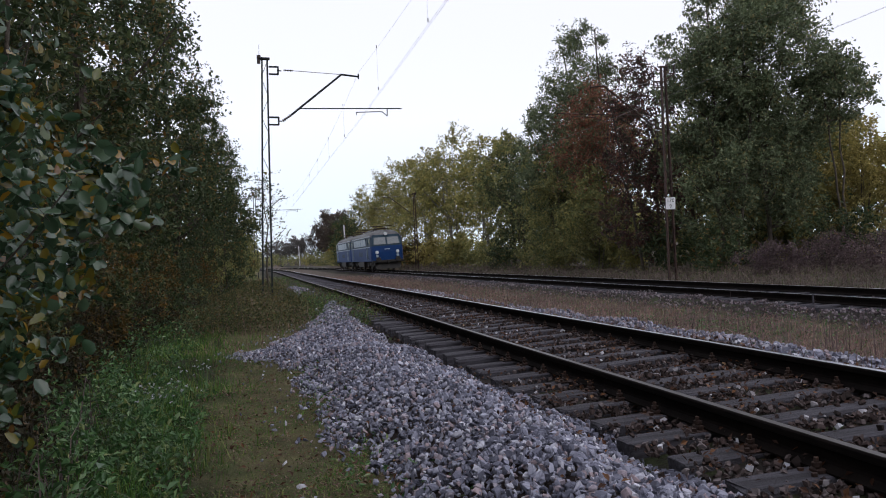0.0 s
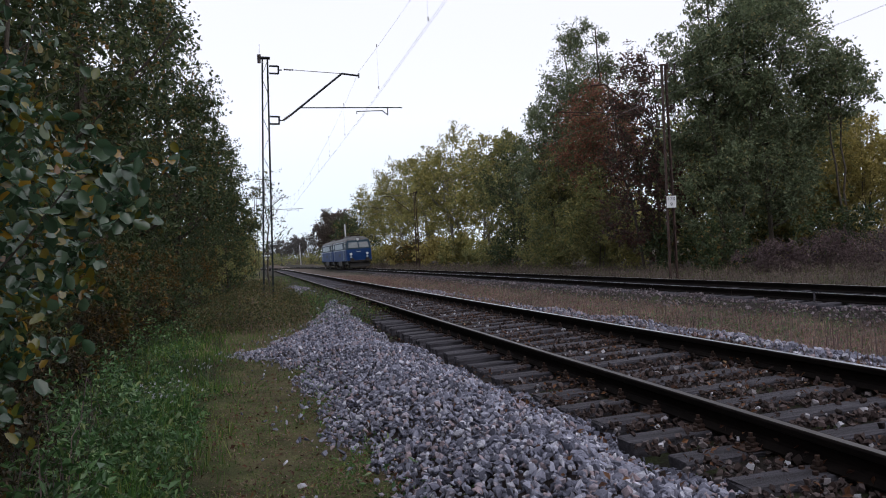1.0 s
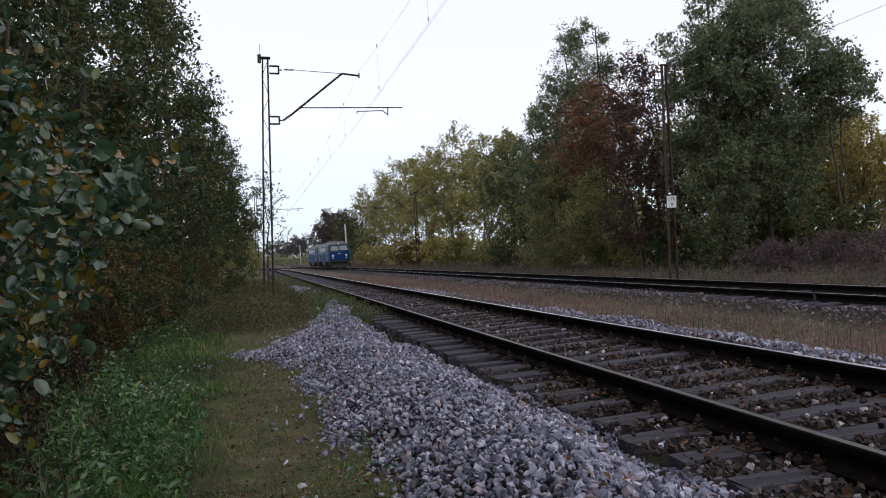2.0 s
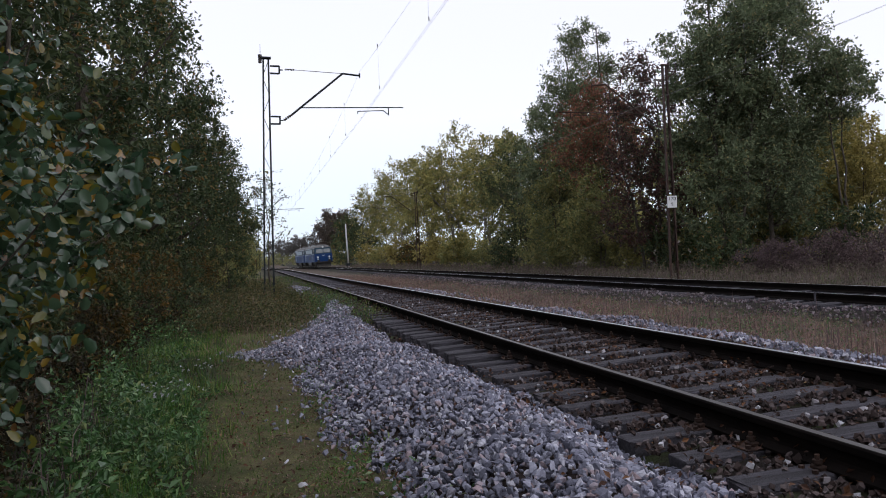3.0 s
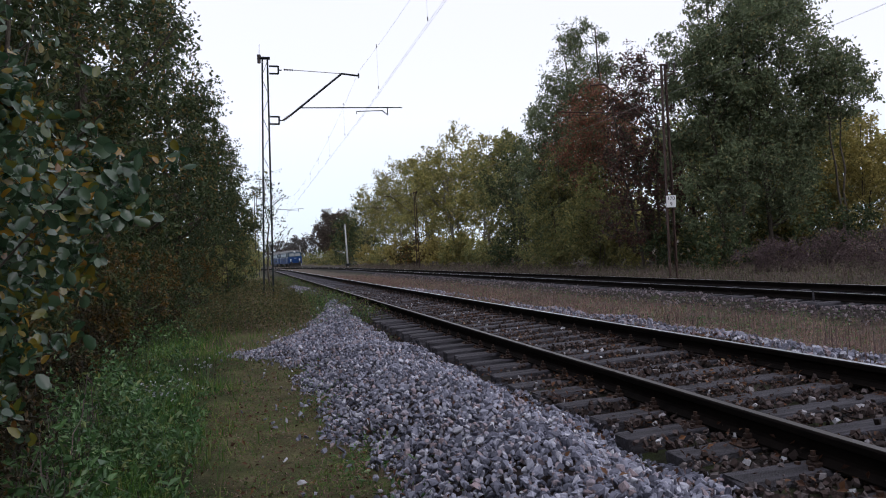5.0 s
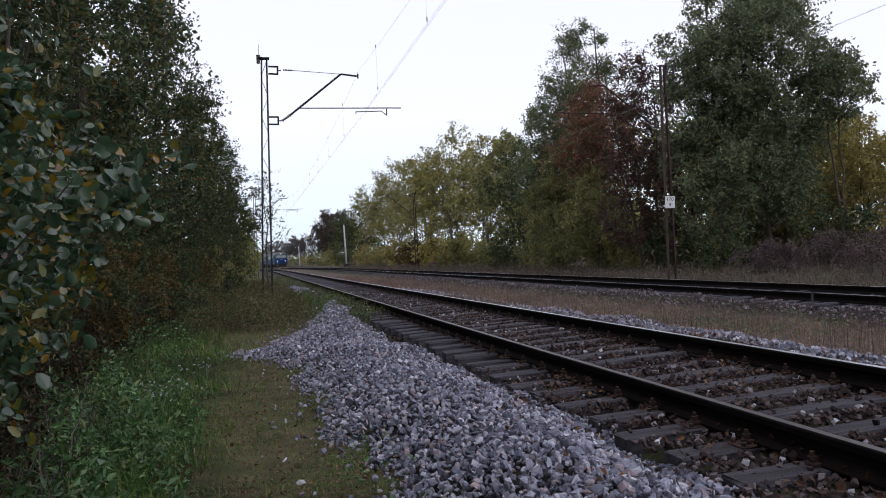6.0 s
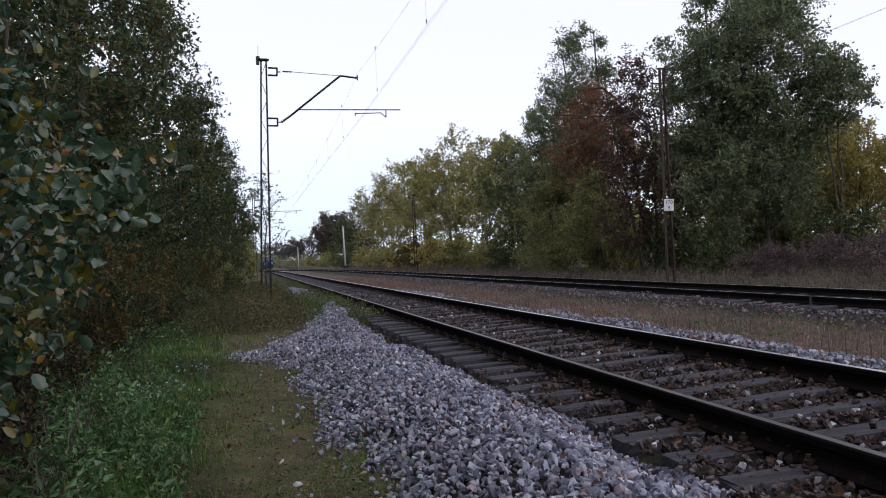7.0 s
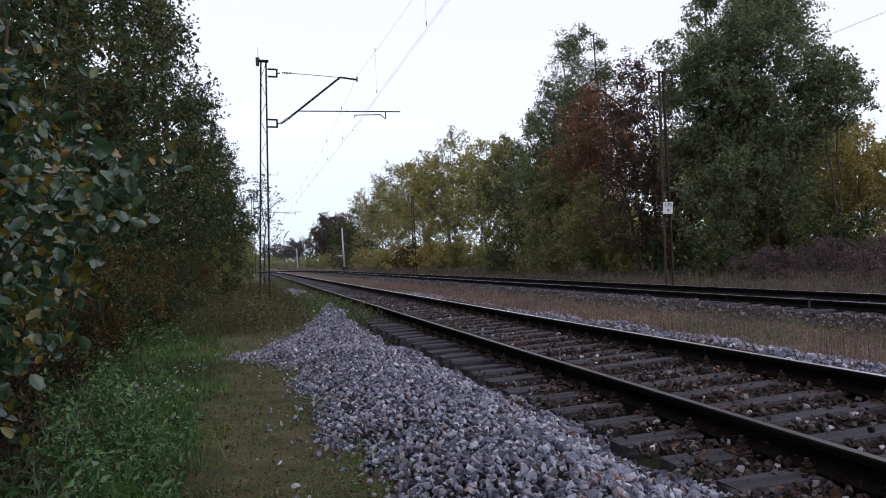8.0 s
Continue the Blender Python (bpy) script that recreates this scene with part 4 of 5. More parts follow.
        box(bm, s * 1.385 - 0.03, s * 1.385 + 0.03, -6.6, 6.6, 3.17, 3.24, 0.01)
        part("roof_gutter", bm, LOCO_PALE, root, "pale gutter strip along the roof edge")
        bm = bmesh.new()
        box(bm, s * 1.485 - 0.01, s * 1.485 + 0.012, -7.0, 7.0, 2.20, 2.27, 0.004)
        part("waist_strip", bm, LOCO_PALE, root, "thin pale waist strip")

    wheels = []
    for y in (-4.3, 4.3):
        bm = bmesh.new()
        for s in (-1, 1):
            box(bm, s * 1.02 - 0.07, s * 1.02 + 0.07, y - 2.3, y + 2.3, 0.55, 0.86, 0.03)
            for a in (-1.5, 1.5):
                box(bm, s * 1.06 - 0.09, s * 1.06 + 0.09, y + a - 0.22, y + a + 0.22, 0.42, 0.80, 0.03)
                for c in (-0.42, 0.42):
                    rod(bm, (s * 1.06, y + a + c, 0.45), (s * 1.06, y + a + c, 0.86), 0.10, seg=10)
        box(bm, -1.0, 1.0, y - 0.35, y + 0.35, 0.5, 0.85, 0.03)
        part("bogie", bm, LOCO_BLACK, root)
        for a in (-1.5, 1.5):
            bm = bmesh.new()
            for s in (-1, 1):
                rod(bm, (s * 0.70, 0, 0), (s * 0.82, 0, 0), 0.61, 0.60, 28)
                rod(bm, (s * 0.68, 0, 0), (s * 0.70, 0, 0), 0.64, 0.64, 28)
                for k in range(6):
                    c = k * math.pi / 3
                    bar(bm, (s * 0.83, 0.12 * math.cos(c), 0.12 * math.sin(c)), (s * 0.83, 0.52 * math.cos(c), 0.52 * math.sin(c)), 0.03, 0.07)
            rod(bm, (-0.8, 0, 0), (0.8, 0, 0), 0.09)
            w = part("wheelset", bm, LOCO_BLACK, root)
            w.location = (0, y + a, 0.61)
            wheels.append(w)

    for y in (-4.6, 4.6):
        bm = bmesh.new()
        for s in (-1, 1):
            rod(bm, (s * 0.55, y - 0.9, 3.92), (s * 0.55, y + 0.9, 3.92), 0.03)
            rod(bm, (s * 0.5, y - 0.8, 3.94), (s * 0.35, y + 0.8, 4.03), 0.022)
            rod(bm, (s * 0.5, y + 0.8, 3.97), (s * 0.35, y - 0.7, 4.10), 0.022)
        for e in (-0.9, 0.9):
            rod(bm, (-0.55, y + e, 3.92), (0.55, y + e, 3.92), 0.03)
        for e in (-0.15, 0.15):
            rod(bm, (-0.95, y - 0.6 + e, 4.13), (0.95, y - 0.6 + e, 4.13), 0.03)
        part("pantograph", bm, IRON, root, "lowered rust-dark pantograph")
        for s in (-1, 1):
            for e in (-0.8, 0.8):
                insulator(root, (s * 0.55, y + e, 3.66), (s * 0.55, y + e, 3.92), 3, 0.07)
    bm = bmesh.new()
    box(bm, -0.55, 0.55, -2.2, 2.2, 3.70, 3.90, 0.05)
    part("roof_hatch", bm, LOCO_ROOF, root)
    return root, wheels


lead, lead_wheels = locomotive()
second = copy_thing(lead, pose(0, 0, 0))
second_wheels = [o for o in second.children if o.name.startswith("wheelset")]
SPEED, START = 21.0, 74.0


def on_far_line(y):
    """The pose of a vehicle whose middle is y metres along the second line."""
    turn = math.degrees(math.atan(max(0.0, y - 100.0) / 1000.0))
    return pose(FAR_X + float(bend(y)), y, FAR_Z, 0, FAR_CANT, turn)


# ---- woodland west of the line ----
def plant(kind, x, y, h, r, leaf, label, seed, bark=BARK, **k):
    return tree(kind, x, y, float(lie(x, y)) - 0.02, h, r, leaf, bark, label, "shrub" if kind != "tree" else "tree", seed, **k)


HEDGE = "tall dark green deciduous tree crowding the verge"
for i, (x, y, h, r) in enumerate(((-4.2, 9.2, 9.0, 2.1), (-3.8, 13.4, 10.4, 2.2), (-3.4, 18.2, 12.5, 2.2), (-3.2, 25.0, 13.0, 2.3), (-2.8, 33.0, 11.8, 2.1), (-2.2, 43.0, 10.4, 1.9), (-1.6, 54.0, 10.0, 1.9))):
    plant("tree", x, y, h, r, DARK_GREEN, HEDGE, 20 + i, leaves=19500, size=0.125 if y < 20 else 0.142, low=0.02, lumps=130, lump=0.30, top=0.75, inner=0.12)
for i, (x, y, h, r) in enumerate(((-1.6, 68, 6.6, 2.0), (-1.0, 84, 5.4, 2.0), (-0.6, 102, 5.0, 2.2), (-1.0, 122, 5.5, 2.6), (-1.5, 146, 5.5, 3.0), (-3.2, 175, 6.0, 3.5), (-6.5, 210, 6.0, 4.0), (-11, 250, 6.5, 5.0))):
    plant("tree", x, y, h, r, DULL_GREEN, "low green tree at the bend of the line", 40 + i, leaves=5000, size=0.22, low=0.03, lumps=50, lump=0.28)
for i, (x, y, h, r) in enumerate(((-8.5, 10, 10, 3), (-8.5, 17, 11.5, 3), (-8.5, 26, 12, 3.2), (-8.0, 38, 11.5, 3.2), (-7.5, 54, 11, 3.4), (-7.5, 74, 9, 3.6))):
    plant("tree", x, y, h, r, DARK_GREEN, "dark tree standing deeper in the wood", 60 + i, leaves=6000, size=0.44, low=0.03, lumps=70, lump=0.28)
plant("shrub", 0.50, 27.2, 4.2, 0.55, DARK_GREEN, "thin leafy sapling growing behind the mast", 71, leaves=620, size=0.10, low=0.30, lumps=40, lump=0.75, girth=0.008)
plant("shrub", -0.9, 30.5, 3.2, 1.1, DARK_GREEN, "leafy sapling beside the mast", 72, leaves=3000, size=0.10, low=0.05, lumps=40, lump=0.25, girth=0.008)
plant("shrub", -1.36, 3.5, 2.85, 0.88, SHRUB_LEAF, "sallow bush with broad glossy green and yellowing leaves", 73, leaves=10500, size=0.058, low=0.27, lumps=100, lump=0.25, trunks=3, girth=0.010, top=0.9, fine=True)
plant("shrub", -2.05, 5.8, 4.8, 1.1, SHRUB_LEAF, "tall sallow bush with green and yellow leaves", 74, leaves=6500, size=0.078, low=0.10, lumps=80, lump=0.24, trunks=3, girth=0.010, fine=True)
plant("shrub", -2.75, 8.6, 3.2, 0.9, OCHRE_LEAF, "ochre autumn bush at the wood's edge", 75, leaves=5000, size=0.075, low=0.12, lumps=50, lump=0.22, trunks=3, girth=0.010)
for i, (x, y, h, r, m) in enumerate(((-2.7, 10.2, 1.7, 0.8, DARK_GREEN), (-2.6, 12.4, 2.0, 0.9, OCHRE_LEAF), (-2.6, 14.6, 1.9, 0.9, DARK_GREEN), (-2.6, 17.0, 2.2, 1.0, OCHRE_LEAF), (-2.5, 19.6, 1.9, 1.0, DARK_GREEN), (-2.4, 22.6, 2.0, 1.0, OCHRE_LEAF), (-2.1, 26.0, 1.9, 1.1, DARK_GREEN), (-1.9, 30.0, 2.2, 1.1, OCHRE_LEAF), (-1.6, 35.0, 2.2, 1.2, DULL_GREEN), (-1.6, 42.0, 2.5, 1.3, DULL_GREEN), (-1.2, 51.0, 2.6, 1.4, OCHRE_LEAF), (-0.6, 62.0, 2.6, 1.4, DULL_GREEN))):
    plant("shrub", x, y, h, r, m, "ochre undergrowth bush at the wood's edge" if m is OCHRE_LEAF else "low green undergrowth bush at the wood's edge", 80 + i, leaves=3500, size=0.085, low=0.0, lumps=45, lump=0.26, trunks=4, girth=0.006)

# low undergrowth whose dark leaf colour stands for shadow along the wood's foot
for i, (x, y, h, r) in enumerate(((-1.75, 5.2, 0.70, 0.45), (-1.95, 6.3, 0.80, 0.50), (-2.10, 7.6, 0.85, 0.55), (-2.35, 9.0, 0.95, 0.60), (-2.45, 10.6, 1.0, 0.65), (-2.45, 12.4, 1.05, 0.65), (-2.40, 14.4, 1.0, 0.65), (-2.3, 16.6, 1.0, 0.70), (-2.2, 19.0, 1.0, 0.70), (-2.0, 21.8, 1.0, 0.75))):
    plant("shrub", x, y, h, r, SHADE_LEAF, "low withered brown-green undergrowth, coloured dark for the shade at the wood's foot", 210 + i, leaves=2600, size=0.055, low=0.0, lumps=40, lump=0.30, trunks=4, girth=0.006)

# the wood goes on beside and behind the camera
for i, (x, y, h, r) in enumerate(((-4.6, 4.4, 9.5, 2.2), (-5.0, -1.0, 10.5, 2.6), (-4.6, -7.0, 11.0, 2.8), (-5.0, -14.0, 11.0, 3.0), (-9.0, 3.0, 12.0, 3.4), (-9.0, -8.0, 12.0, 3.4))):
    plant("tree", x, y, h, r, DARK_GREEN, HEDGE, 50 + i, leaves=2500, size=0.40, low=0.02, lumps=80, lump=0.28, top=0.75)

# ---- trees east of the line ----
for i, (x, y, h, r, leaf, label, n) in enumerate((
        (20.4, 33.0, 13.2, 2.7, GREY_GREEN, "tall grey-green poplar with a broad crown", 52000),
        (23.2, 33.4, 15.6, 3.1, GREY_GREEN, "large spreading tree with grey-green leaves", 62000),
        (25.3, 31.4, 9.8, 1.5, GREY_GREEN, "slender grey-green tree leaning out to the field", 9500),
        (29.0, 35.0, 7.0, 2.5, YELLOW, "yellow autumn tree at the field's edge", 13000),
        (31.5, 33.0, 7.4, 2.6, YELLOW, "yellow autumn tree at the field's edge", 11000),
        (27.0, 36.5, 5.8, 2.2, YELLOW_GREEN, "yellowing tree at the field's edge", 9000),
        (18.9, 37.0, 10.9, 2.3, PLUM, "dark plum-brown autumn tree with thin foliage", 19000),
        (19.1, 43.2, 10.6, 2.6, RUSSET, "russet autumn tree beside the line", 24000),
        (18.2, 42.2, 5.8, 2.0, DULL_GREEN, "low olive-green tree below the russet one", 11000),
        (22.0, 50.5, 16.4, 3.4, GREY_GREEN, "tall poplar with a pale top", 40000),
        (20.2, 51.5, 13.6, 2.8, GREY_GREEN, "grey-green poplar beside the line", 24000),
        (19.5, 52.5, 12.0, 2.2, GREY_GREEN, "grey-green poplar beside the line", 20000),
        (19.2, 50.0, 8.6, 2.6, DULL_GREEN, "green tree in the row beside the line", 16000),
        (20.3, 60.5, 9.9, 2.9, DARK_GREEN, "dark green tree with rounded crown", 17000),
        (22.0, 68.0, 11.8, 3.2, DULL_GREEN, "green tree with a thin top", 12000),
        (22.0, 76.5, 13.2, 3.6, YELLOW_GREEN, "yellowing poplar with an open crown", 12000),
        (22.0, 88.0, 14.8, 4.4, YELLOW_GREEN, "tall yellowing poplar beside the line", 16000),
        (22.0, 102.0, 15.2, 4.8, YELLOW_GREEN, "tall yellowing poplar beside the line", 16000),
        (22.0, 118.0, 16.0, 5.2, YELLOW_GREEN, "broad yellowing tree beside the line", 17000),
        (22.0, 136.0, 15.4, 5.2, YELLOW_GREEN, "broad yellowing tree beside the line", 16000),
        (21.0, 152.0, 13.4, 4.6, DARK_GREEN, "green tree behind a concrete pole", 8000),
        (22.0, 190.0, 11.5, 5.0, DARK_GREEN, "dull green tree along the line", 6000),
        (23.0, 222.0, 15.0, 6.0, DARK_BROWN, "dark brown rounded tree along the line", 13000),
        (24.0, 258.0, 16.8, 5.6, DARK_BROWN, "dark brown tree along the line", 14000),
        (21.0, 330.0, 11.0, 7.0, HAZE_TWIG, "bare grey tree in the distance", 7000),
        (17.0, 372.0, 11.5, 8.0, HAZE_TWIG, "bare grey tree in the distance", 7000),
        (12.0, 420.0, 10.5, 8.0, HAZE_TWIG, "bare grey tree in the distance", 7000))):
    far = y > 60
    plant("tree", x, y, h, r, leaf, label, 100 + i, PALE_BARK if leaf is YELLOW_GREEN else BARK, leaves=int(n * 0.76), size=0.168 if y < 62 else (0.30 if y < 170 else 0.55), low=0.12 if leaf is HAZE_TWIG else 0.30 if leaf is RUSSET else 0.60 if x == 25.3 else 0.10 if y < 34 else 0.04 if y < 66 else 0.20 if 74 < y < 104 else 0.16, lumps=150 if y < 62 else 90, lump=0.27 if y < 62 else 0.26, trunks=2 if not far else 3, girth=0.010, top=0.72, inner=0.12 if y < 58 else 0.3)
for i, (x, y, h, r) in enumerate(((26.5, 38, 9, 3.5), (27.5, 48, 10, 4), (31, 40, 8, 4), (34, 56, 9, 5), (33, 74, 8, 5), (34, 98, 6, 6), (34, 128, 4.0, 7), (36, 170, 5, 8), (30, 22, 4, 3), (28, 215, 9, 8))):
    plant("tree", x, y, h, r, DULL_GREEN if i % 2 else YELLOW_GREEN, "tree in the wood behind the row", 140 + i, leaves=4000, size=0.50, low=0.0, lumps=70, lump=0.30)
UNDER = ((18.6, 30.8, 2.2, 1.2, DARK_GREEN), (19.2, 35.5, 2.6, 1.4, DARK_GREEN), (18.7, 39.5, 2.6, 1.3, YELLOW_GREEN), (19.0, 43.0, 2.4, 1.3, DULL_GREEN), (18.6, 48.0, 2.6, 1.5, DULL_GREEN), (18.8, 54.0, 2.6, 1.6, DULL_GREEN), (18.6, 60.0, 2.3, 1.6, DARK_GREEN),
         (18.8, 67.0, 2.4, 1.7, DULL_GREEN), (18.5, 75.0, 2.8, 1.9, YELLOW_GREEN), (18.6, 85.0, 3.0, 2.0, YELLOW), (18.7, 95.0, 3.4, 2.2, OCHRE_LEAF), (18.5, 106.0, 3.8, 2.3, YELLOW), (18.5, 120.0, 3.2, 2.4, YELLOW_GREEN), (18.5, 134.0, 3.4, 2.4, YELLOW), (18.8, 168.0, 3.6, 3.0, DARK_GREEN), (18.8, 190.0, 4.2, 3.2, YELLOW_GREEN), (18.5, 215.0, 4.0, 3.4, DULL_GREEN), (17.5, 250.0, 4.0, 3.8, YELLOW_GREEN), (15.0, 290.0, 4.2, 4.5, DULL_GREEN), (9.0, 330.0, 4.4, 5.0, DULL_GREEN), (1.0, 350.0, 4.4, 6.0, DULL_GREEN), (-8.0, 350.0, 4.6, 6.0, DULL_GREEN), (4.0, 430.0, 8.0, 9.0, DULL_GREEN), (8.0, 308.0, 4.2, 4.5, DULL_GREEN), (19.5, 240.0, 5.0, 4.0, DARK_GREEN), (-12.0, 430.0, 8.0, 9.0, DULL_GREEN), (18.0, 440.0, 8.5, 9.0, DULL_GREEN), (-26.0, 400.0, 8.0, 9.0, DULL_GREEN), (23.5, 30.0, 2.8, 1.8, DARK_GREEN), (25.5, 26.5, 2.6, 1.8, DARK_GREEN), (24.0, 37.0, 3.0, 2.0, DARK_GREEN), (22.5, 46.0, 3.2, 2.0, DARK_GREEN))
for i, (x, y, h, r, m) in enumerate(UNDER):
    plant("shrub", x, y, h, r, m, "yellowing bush below the trees" if m in (YELLOW, YELLOW_GREEN, OCHRE_LEAF) else "green bush below the trees", 160 + i, leaves=3000 if y < 70 else 1600, size=0.18 if y < 70 else 0.36, low=0.0, lumps=50, lump=0.30, trunks=4, girth=0.006)
for i, (x, y, h, r) in enumerate(((18.3, 18.6, 1.6, 1.4), (19.8, 21.4, 1.8, 1.6), (21.8, 19.5, 1.9, 1.6), (19.4, 24.8, 1.4, 1.4), (22.5, 24.0, 2.0, 1.7), (18.6, 27.0, 1.1, 1.2), (23.8, 20.8, 2.0, 1.7))):
    plant("shrub", x, y, h, r, BRAMBLE, "purple-brown leafless bramble thicket on the bank", 190 + i, leaves=7500, size=0.075, low=0.0, lumps=50, lump=0.30, trunks=5, girth=0.006)


# ---- grass, weeds and litter ----
def spread(rng, n, x0, x1, y0, y1, bias, clump=0.0):
    q = scatter(rng, n, x0, x1, y0, y1, bias)
    if clump:
        f = np.sin(q[:, 0] * 3.1 + np.sin(q[:, 1] * 1.7)) * np.sin(q[:, 1] * 2.3 + q[:, 0]) + 0.6 * np.sin(q[:, 0] * 8.3 - q[:, 1] * 5.9)
        q = q[rng.uniform(-1.6, 1.6, len(q)) < f + (1 - clump) * 1.6]
    return np.column_stack([q[:, 0] + bend(q[:, 1]), q[:, 1], lie(q[:, 0] + bend(q[:, 1]), q[:, 1]) - 0.01])


def greenery():
    rng = np.random.default_rng(5)
    p = spread(rng, 52000, -2.9, 0.3, 3.0, 26, 1.7, 0.95)
    p = p[(rng.uniform(0, 1, len(p)) < np.clip(0.06 - (p[:, 0] + 0.20) * 1.6, 0.02, 1.0)) & (rng.uniform(-2.3, -1.1, len(p)) < p[:, 0] + 0.04 * np.maximum(p[:, 1] - 6, 0))]
    stuff("grass", *blade_arrays(rng, p, 0.10 + 0.09 * (np.sin(p[:, 0] * 4 + p[:, 1]) * np.sin(p[:, 1] * 2.7) > 0.2), 0.0045, 0.8), GRASS, "rank green grass along the foot of the wood", "grass")
    p = np.concatenate([spread(rng, 38000, -0.6, 1.0, 3.2, 14, 1.5, 0.8), spread(rng, 9000, -1.2, 2.0, 14.5, 70, 1.8, 0.7)])
    ok, _ = heap(p[:, 0], p[:, 1])
    p = p[~ok | (rng.uniform(0, 1, len(p)) < 0.06)]
    stuff("short_grass", *blade_arrays(rng, p, np.where(p[:, 1] < 14, 0.024, 0.12), 0.005, 1.3), GRASS, "short trodden grass on the path", "grass")
    p = np.concatenate([spread(rng, 6000, -0.7, 0.9, 3.2, 14, 1.4, 0.7), spread(rng, 6000, -1.2, 2.0, 14.5, 70, 1.8, 0.7), spread(rng, 36000, 6.0, 9.9, 5.5, 75, 1.7, 0.6), spread(rng, 5000, 5.4, 6.4, 6, 40, 1.4, 0.8)])
    h = np.where(p[:, 0] < 2, np.where(p[:, 1] < 14, 0.030, 0.12), np.where(p[:, 0] > 9.2, 0.08, 0.19))
    stuff("dry_grass", *blade_arrays(rng, p, h, np.where(p[:, 1] < 14, 0.0035, 0.0050)[:, None], 1.3), DRY_GRASS, "dry brown grass between the two lines", "grass")
    p = np.concatenate([spread(rng, 9000, -1.6, 1.9, 17.5, 34, 1.2, 0.5), spread(rng, 9000, 1.2, 2.85, 16.5, 70, 1.6, 0.7)])
    p = p[~heap(p[:, 0], p[:, 1])[0]]
    low = p[:, 0] - bend(p[:, 1]) > 1.3
    w = p[low][1::2] + rng.normal(size=(len(p[low][1::2]), 3)) * [0.05, 0.05, 0.0]
    w[:, 2] += rng.uniform(0.0, 0.12, len(w))
    stuff("shoulder_weeds", *leaf_arrays(rng, w, 0.06, 0.9, 0.45), DULL_WEED, "dull low weeds on the track shoulder", "weeds")
    stuff("rank_grass", *blade_arrays(rng, p[~low][::3], 0.26, 0.006, 0.7), DRY_GRASS, "withered rank grass round the mast foot", "grass")
    stuff("shoulder_grass", *blade_arrays(rng, p[low][::2], 0.12, 0.006, 0.9), GRASS, "green grass on the track shoulder", "grass")
    w = np.repeat(p[~low], 3, 0) + rng.normal(size=(3 * (~low).sum(), 3)) * [0.05, 0.05, 0.0]
    w[:, 2] += rng.uniform(0.0, 0.42, len(w))
    stuff("tall_weeds", *leaf_arrays(rng, w, 0.07, 0.7, 0.45), DULL_WEED, "dull green and ochre weeds round the mast foot", "weeds")
    p = spread(rng, 26000, 6.0, 9.7, 6.5, 60, 1.6, 0.9)
    p[:, 2] += rng.uniform(0, 0.20, len(p)) * (0.3 + np.abs(np.sin(p[:, 0] * 2.1 + p[:, 1] * 0.7)))
    stuff("dry_herbs", *leaf_arrays(rng, p, 0.035 + 0.0012 * p[:, 1], 0.5, 0.22), DRY_GRASS, "low dead reddish-brown herbs between the lines", "herbs")
    p = spread(rng, 26000, 14.4, 19.5, 12, 130, 1.8, 0.8)
    p[:, 2] += rng.uniform(0, 0.42, len(p)) * (0.3 + np.abs(np.sin(p[:, 0] * 1.3 + p[:, 1] * 0.4)))
    stuff("verge_herbs", *leaf_arrays(rng, p, 0.05 + 0.0022 * p[:, 1], 0.5, 0.25), VERGE_GRASS, "tangled withered herbs below the trees", "herbs")
    p = spread(rng, 20000, 14.2, 20.0, 13, 160, 1.9, 0.4)
    stuff("verge_grass", *blade_arrays(rng, p, 0.26, 0.010, 1.1), VERGE_GRASS, "tall withered grass below the trees", "grass")
    p = np.concatenate([spread(rng, 34000, -2.3, -0.5, 3.0, 10, 1.3, 1.25), spread(rng, 8000, -2.6, -1.0, 10, 26, 1.4, 0.8)])
    p[:, 2] += rng.uniform(0, 0.36, len(p)) * np.clip(-p[:, 0] - 0.3, 0.05, 1.4) * (0.4 + np.abs(np.sin(p[:, 0] * 5 + p[:, 1] * 1.3)))
    p = p[(p[:, 1] < 6.3) | (p[:, 0] > -1.30 - 0.05 * p[:, 1]) | (rng.uniform(0, 1, len(p)) < 0.12)]
    near = p[:, 1] < 5.6
    stuff("broad_weeds", *leaf_arrays(rng, p[near][::2], rng.uniform(0.045, 0.115, len(p[near][::2])), 1.3, 0.66), WEED, "broad-leaved nettles below the sallow bush", "weeds")
    p = np.concatenate([p[near][1::2], p[~near]])
    stuff("weeds", *leaf_arrays(rng, p, rng.uniform(0.025, 0.085, len(p)), 0.9, 0.5), WEED, "low nettles and weeds below the bushes", "weeds")
    p = np.concatenate([spread(rng, 15000, 5.7, 9.8, 6, 44, 1.5, 1.0), spread(rng, 700, 0.5, 1.2, 4, 12, 1.2), spread(rng, 1500, 1.2, 2.5, 17, 27, 1.0), np.column_stack([q2 := rng.normal([8.0, 13.5], [0.9, 1.6], (1600, 2)), lie(q2[:, 0], q2[:, 1])])])
    p[:, 2] += rng.uniform(0, 0.12, len(p))
    stuff("verge_weeds", *leaf_arrays(rng, p, 0.05, 0.9, 0.45), WEED, "scattered green weeds among stones", "weeds")
    q = np.concatenate([spread(rng, 9000, 2.0, 5.3, 2.2, 22, 1.5, 0.7), spread(rng, 900, -2.4, 0.9, 3.2, 14, 1.2), spread(rng, 120, 0.8, 2.3, 3.2, 9, 1.2)])
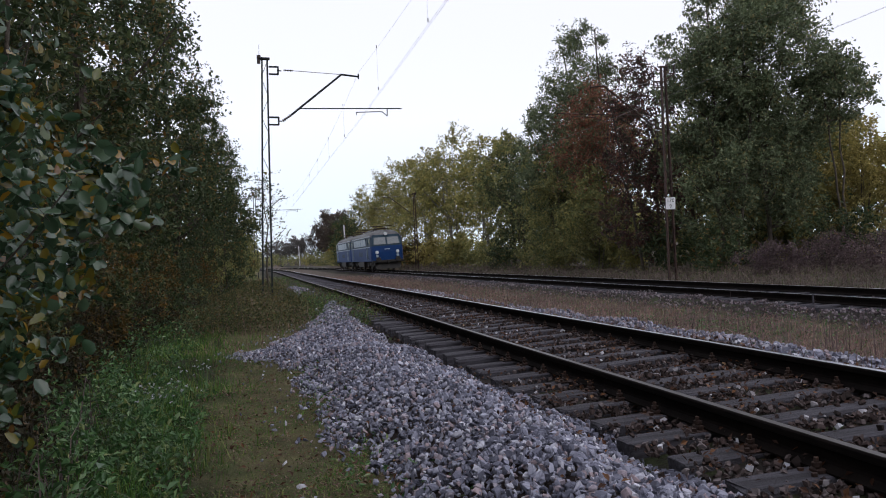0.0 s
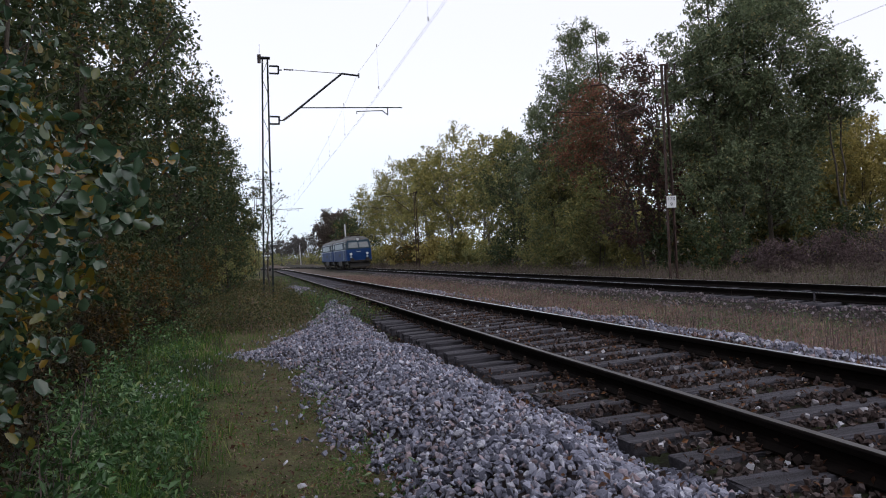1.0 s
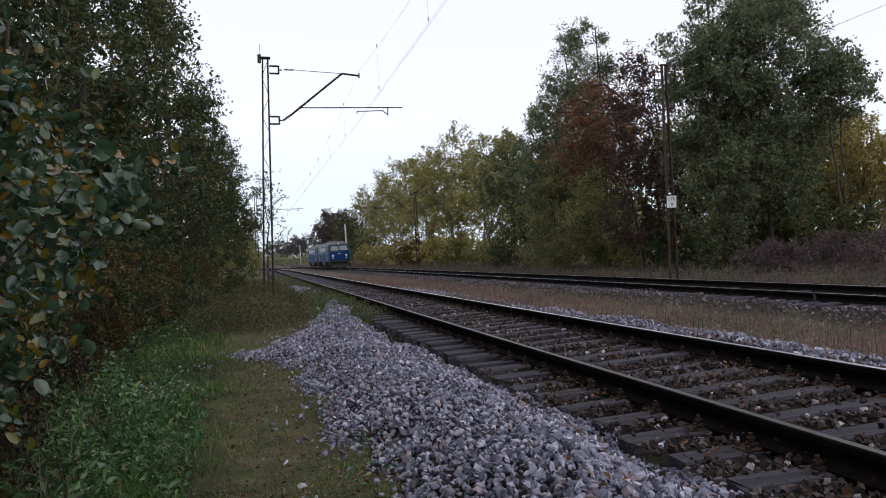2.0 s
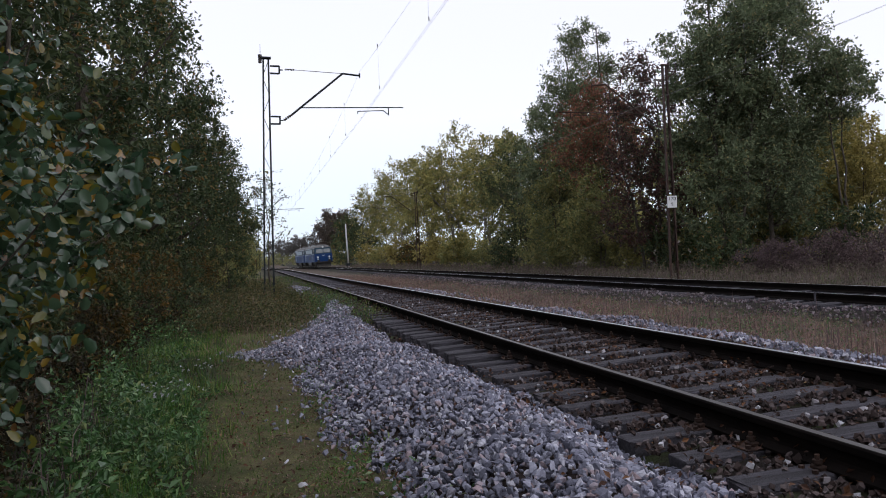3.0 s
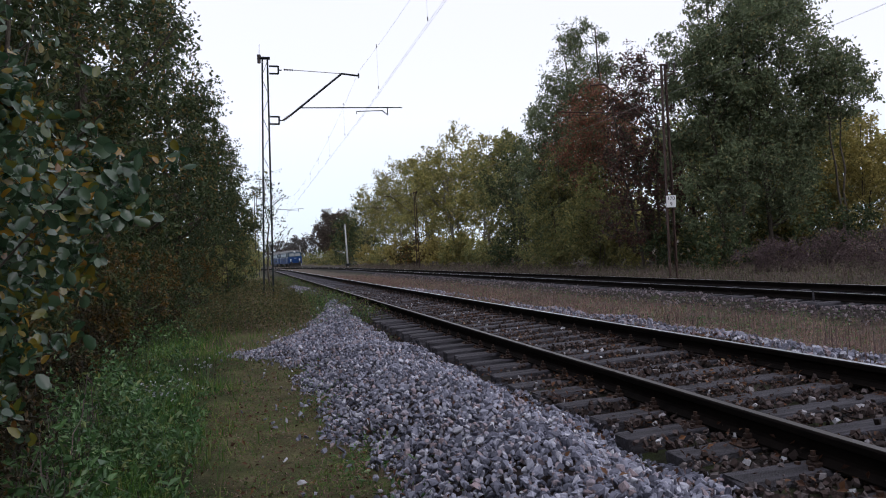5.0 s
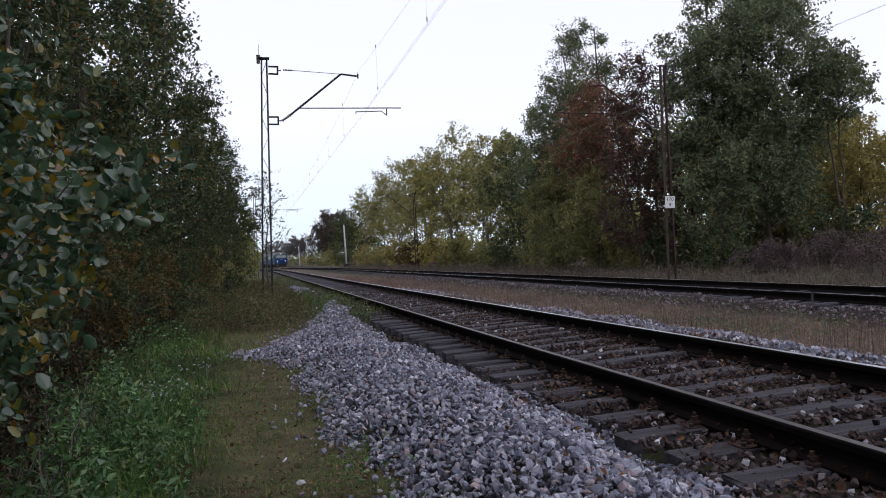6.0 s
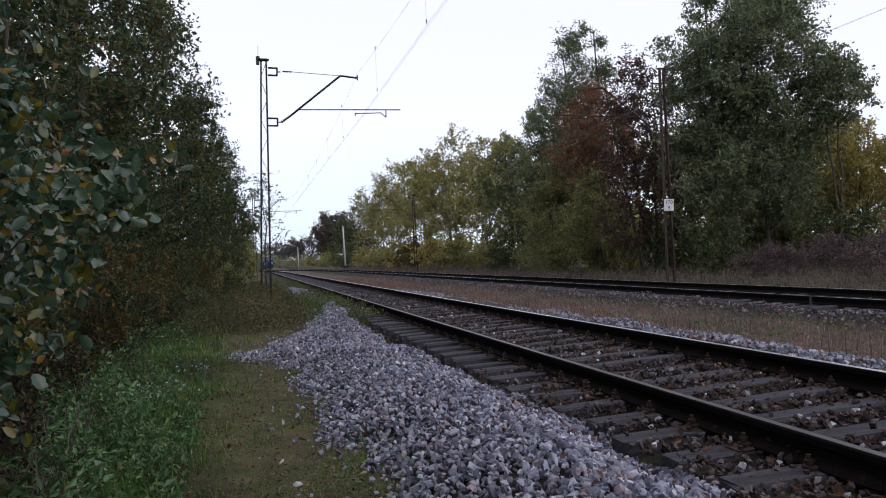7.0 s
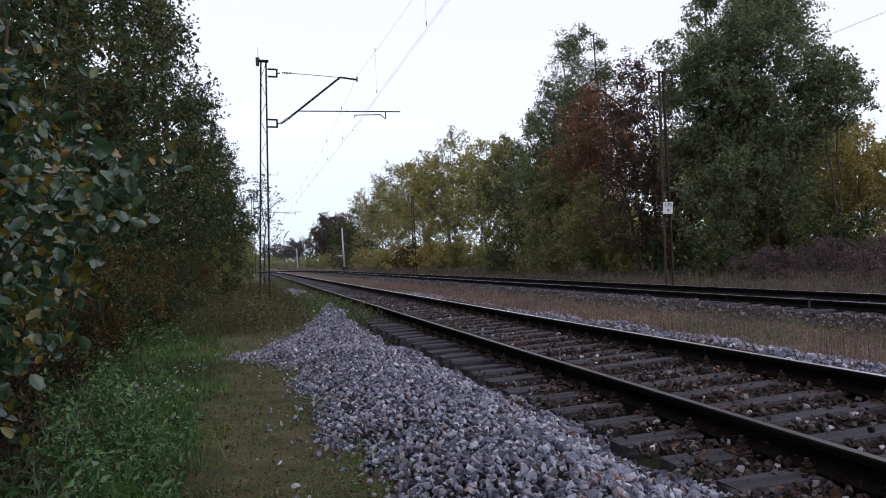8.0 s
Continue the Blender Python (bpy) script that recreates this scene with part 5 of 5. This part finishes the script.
    q = q[(q[:, 0] < 2.0) | (q[:, 0] > 2.75) | (q[:, 1] < 7.5) | (rng.uniform(0, 1, len(q)) < 0.4)]
    ok, body = heap(q[:, 0], q[:, 1])
    q[:, 2] += np.where(ok, body + 0.02, np.where(q[:, 0] > 1.8, 0.075, 0.03))
    stuff("fallen_leaves", *leaf_arrays(rng, q, 0.046, 1.8, 0.6), FALLEN, "curled brown leaves lying on stones and sleepers", "leaves")
    q = spread(rng, 1500, -0.8, 1.0, 3.2, 14, 1.4, 0.8)
    q[:, 2] += 0.02
    stuff("path_leaves", *leaf_arrays(rng, q, 0.038, 2.5, 0.6), FALLEN, "small brown fallen leaves on the trodden path", "leaves")
    q = spread(rng, 7000, -0.7, 1.0, 3.2, 13, 1.4, 0.6)
    q[:, 2] += 0.018
    stuff("straw_litter", *leaf_arrays(rng, q, 0.03, 2.5, 0.35), DRY_GRASS, "bits of straw and dead leaf on the trodden path", "litter")
    q = np.column_stack([rng.normal(7.3, 0.35, 34), rng.normal(9.4, 0.35, 34)])
    q = np.concatenate([q, np.column_stack([rng.normal(7.5, 0.40, 46), rng.normal(13.2, 0.45, 46)])])
    q = np.concatenate([q, np.column_stack([rng.uniform(6.4, 9.6, 420), 7 + 30 * rng.uniform(0, 1, 420) ** 1.4])])
    p = np.column_stack([q, lie(q[:, 0], q[:, 1]) - 0.02])
    stuff("dry_stalks", *blade_arrays(rng, p, np.concatenate([np.full(34, 0.48), np.full(46, 0.38), np.full(420, 0.26)]), 0.006, 0.2), BRAMBLE, "stiff dark dead stalks in the dry grass", "stalks")


def dead_stems():
    rng = np.random.default_rng(6)
    q = np.column_stack([rng.uniform(-2.3, -0.85, 700), rng.uniform(3.2, 9.0, 700)])
    q = q[q[:, 0] < -0.10 * q[:, 1] - 0.55]
    p = np.column_stack([q, lie(q[:, 0], q[:, 1]) - 0.02])
    stuff("dead_stems", *blade_arrays(rng, p, 0.36, 0.005, 0.9), BRAMBLE, "thin reddish dead stems below the bushes", "stems")


def asters():
    """A clump of thin stems that end in small pale flower heads."""
    rng = np.random.default_rng(8)
    for x, y, n in ((-0.95, 8.4, 26), (-0.75, 8.9, 16), (-0.62, 10.6, 12)):
        root = tagged(new("aster"), "clump of pale lilac wild asters in rank grass", "flower")
        root.location = (x, y, float(lie(x, y)))
        tips = np.column_stack([rng.normal(0, 0.10, n), rng.normal(0, 0.14, n), rng.uniform(0.20, 0.42, n)])
        g = Gather()
        for q in tips:
            g.add(*tube(np.array([q * [0.25, 0.25, 0], q * [0.6, 0.6, 0.6], q]), 0.0025, 0.0015, 4))
        stems = tagged(new("stems", g.mesh("stems", WEED)), kind="stuff")
        stems.parent = root
        p = np.repeat(tips, 6, 0)
        petals = new("flower_heads", mesh_of("flower_heads", *leaf_arrays(rng, p, 0.020, 1.6, 0.6), ASTER))
        tagged(petals, "pale lilac flower heads", kind="stuff")
        petals.parent = root


greenery()
dead_stems()
asters()


# ---- what moves ----
def motions():
    for vehicle, wheels, mid in ((lead, lead_wheels, 7.6), (second, second_wheels, 7.6 + 15.75)):
        walk(vehicle, [(t, on_far_line(START + SPEED * t + mid)) for t in [0.5 * i for i in range(17)]])
        for w in wheels:
            at = w.location.copy()
            walk(w, [(k / 30, pose(at.x, at.y, at.z) @ Matrix.Rotation(-k * SPEED / 30 / 0.61, 4, "X")) for k in range(241)])


motions()
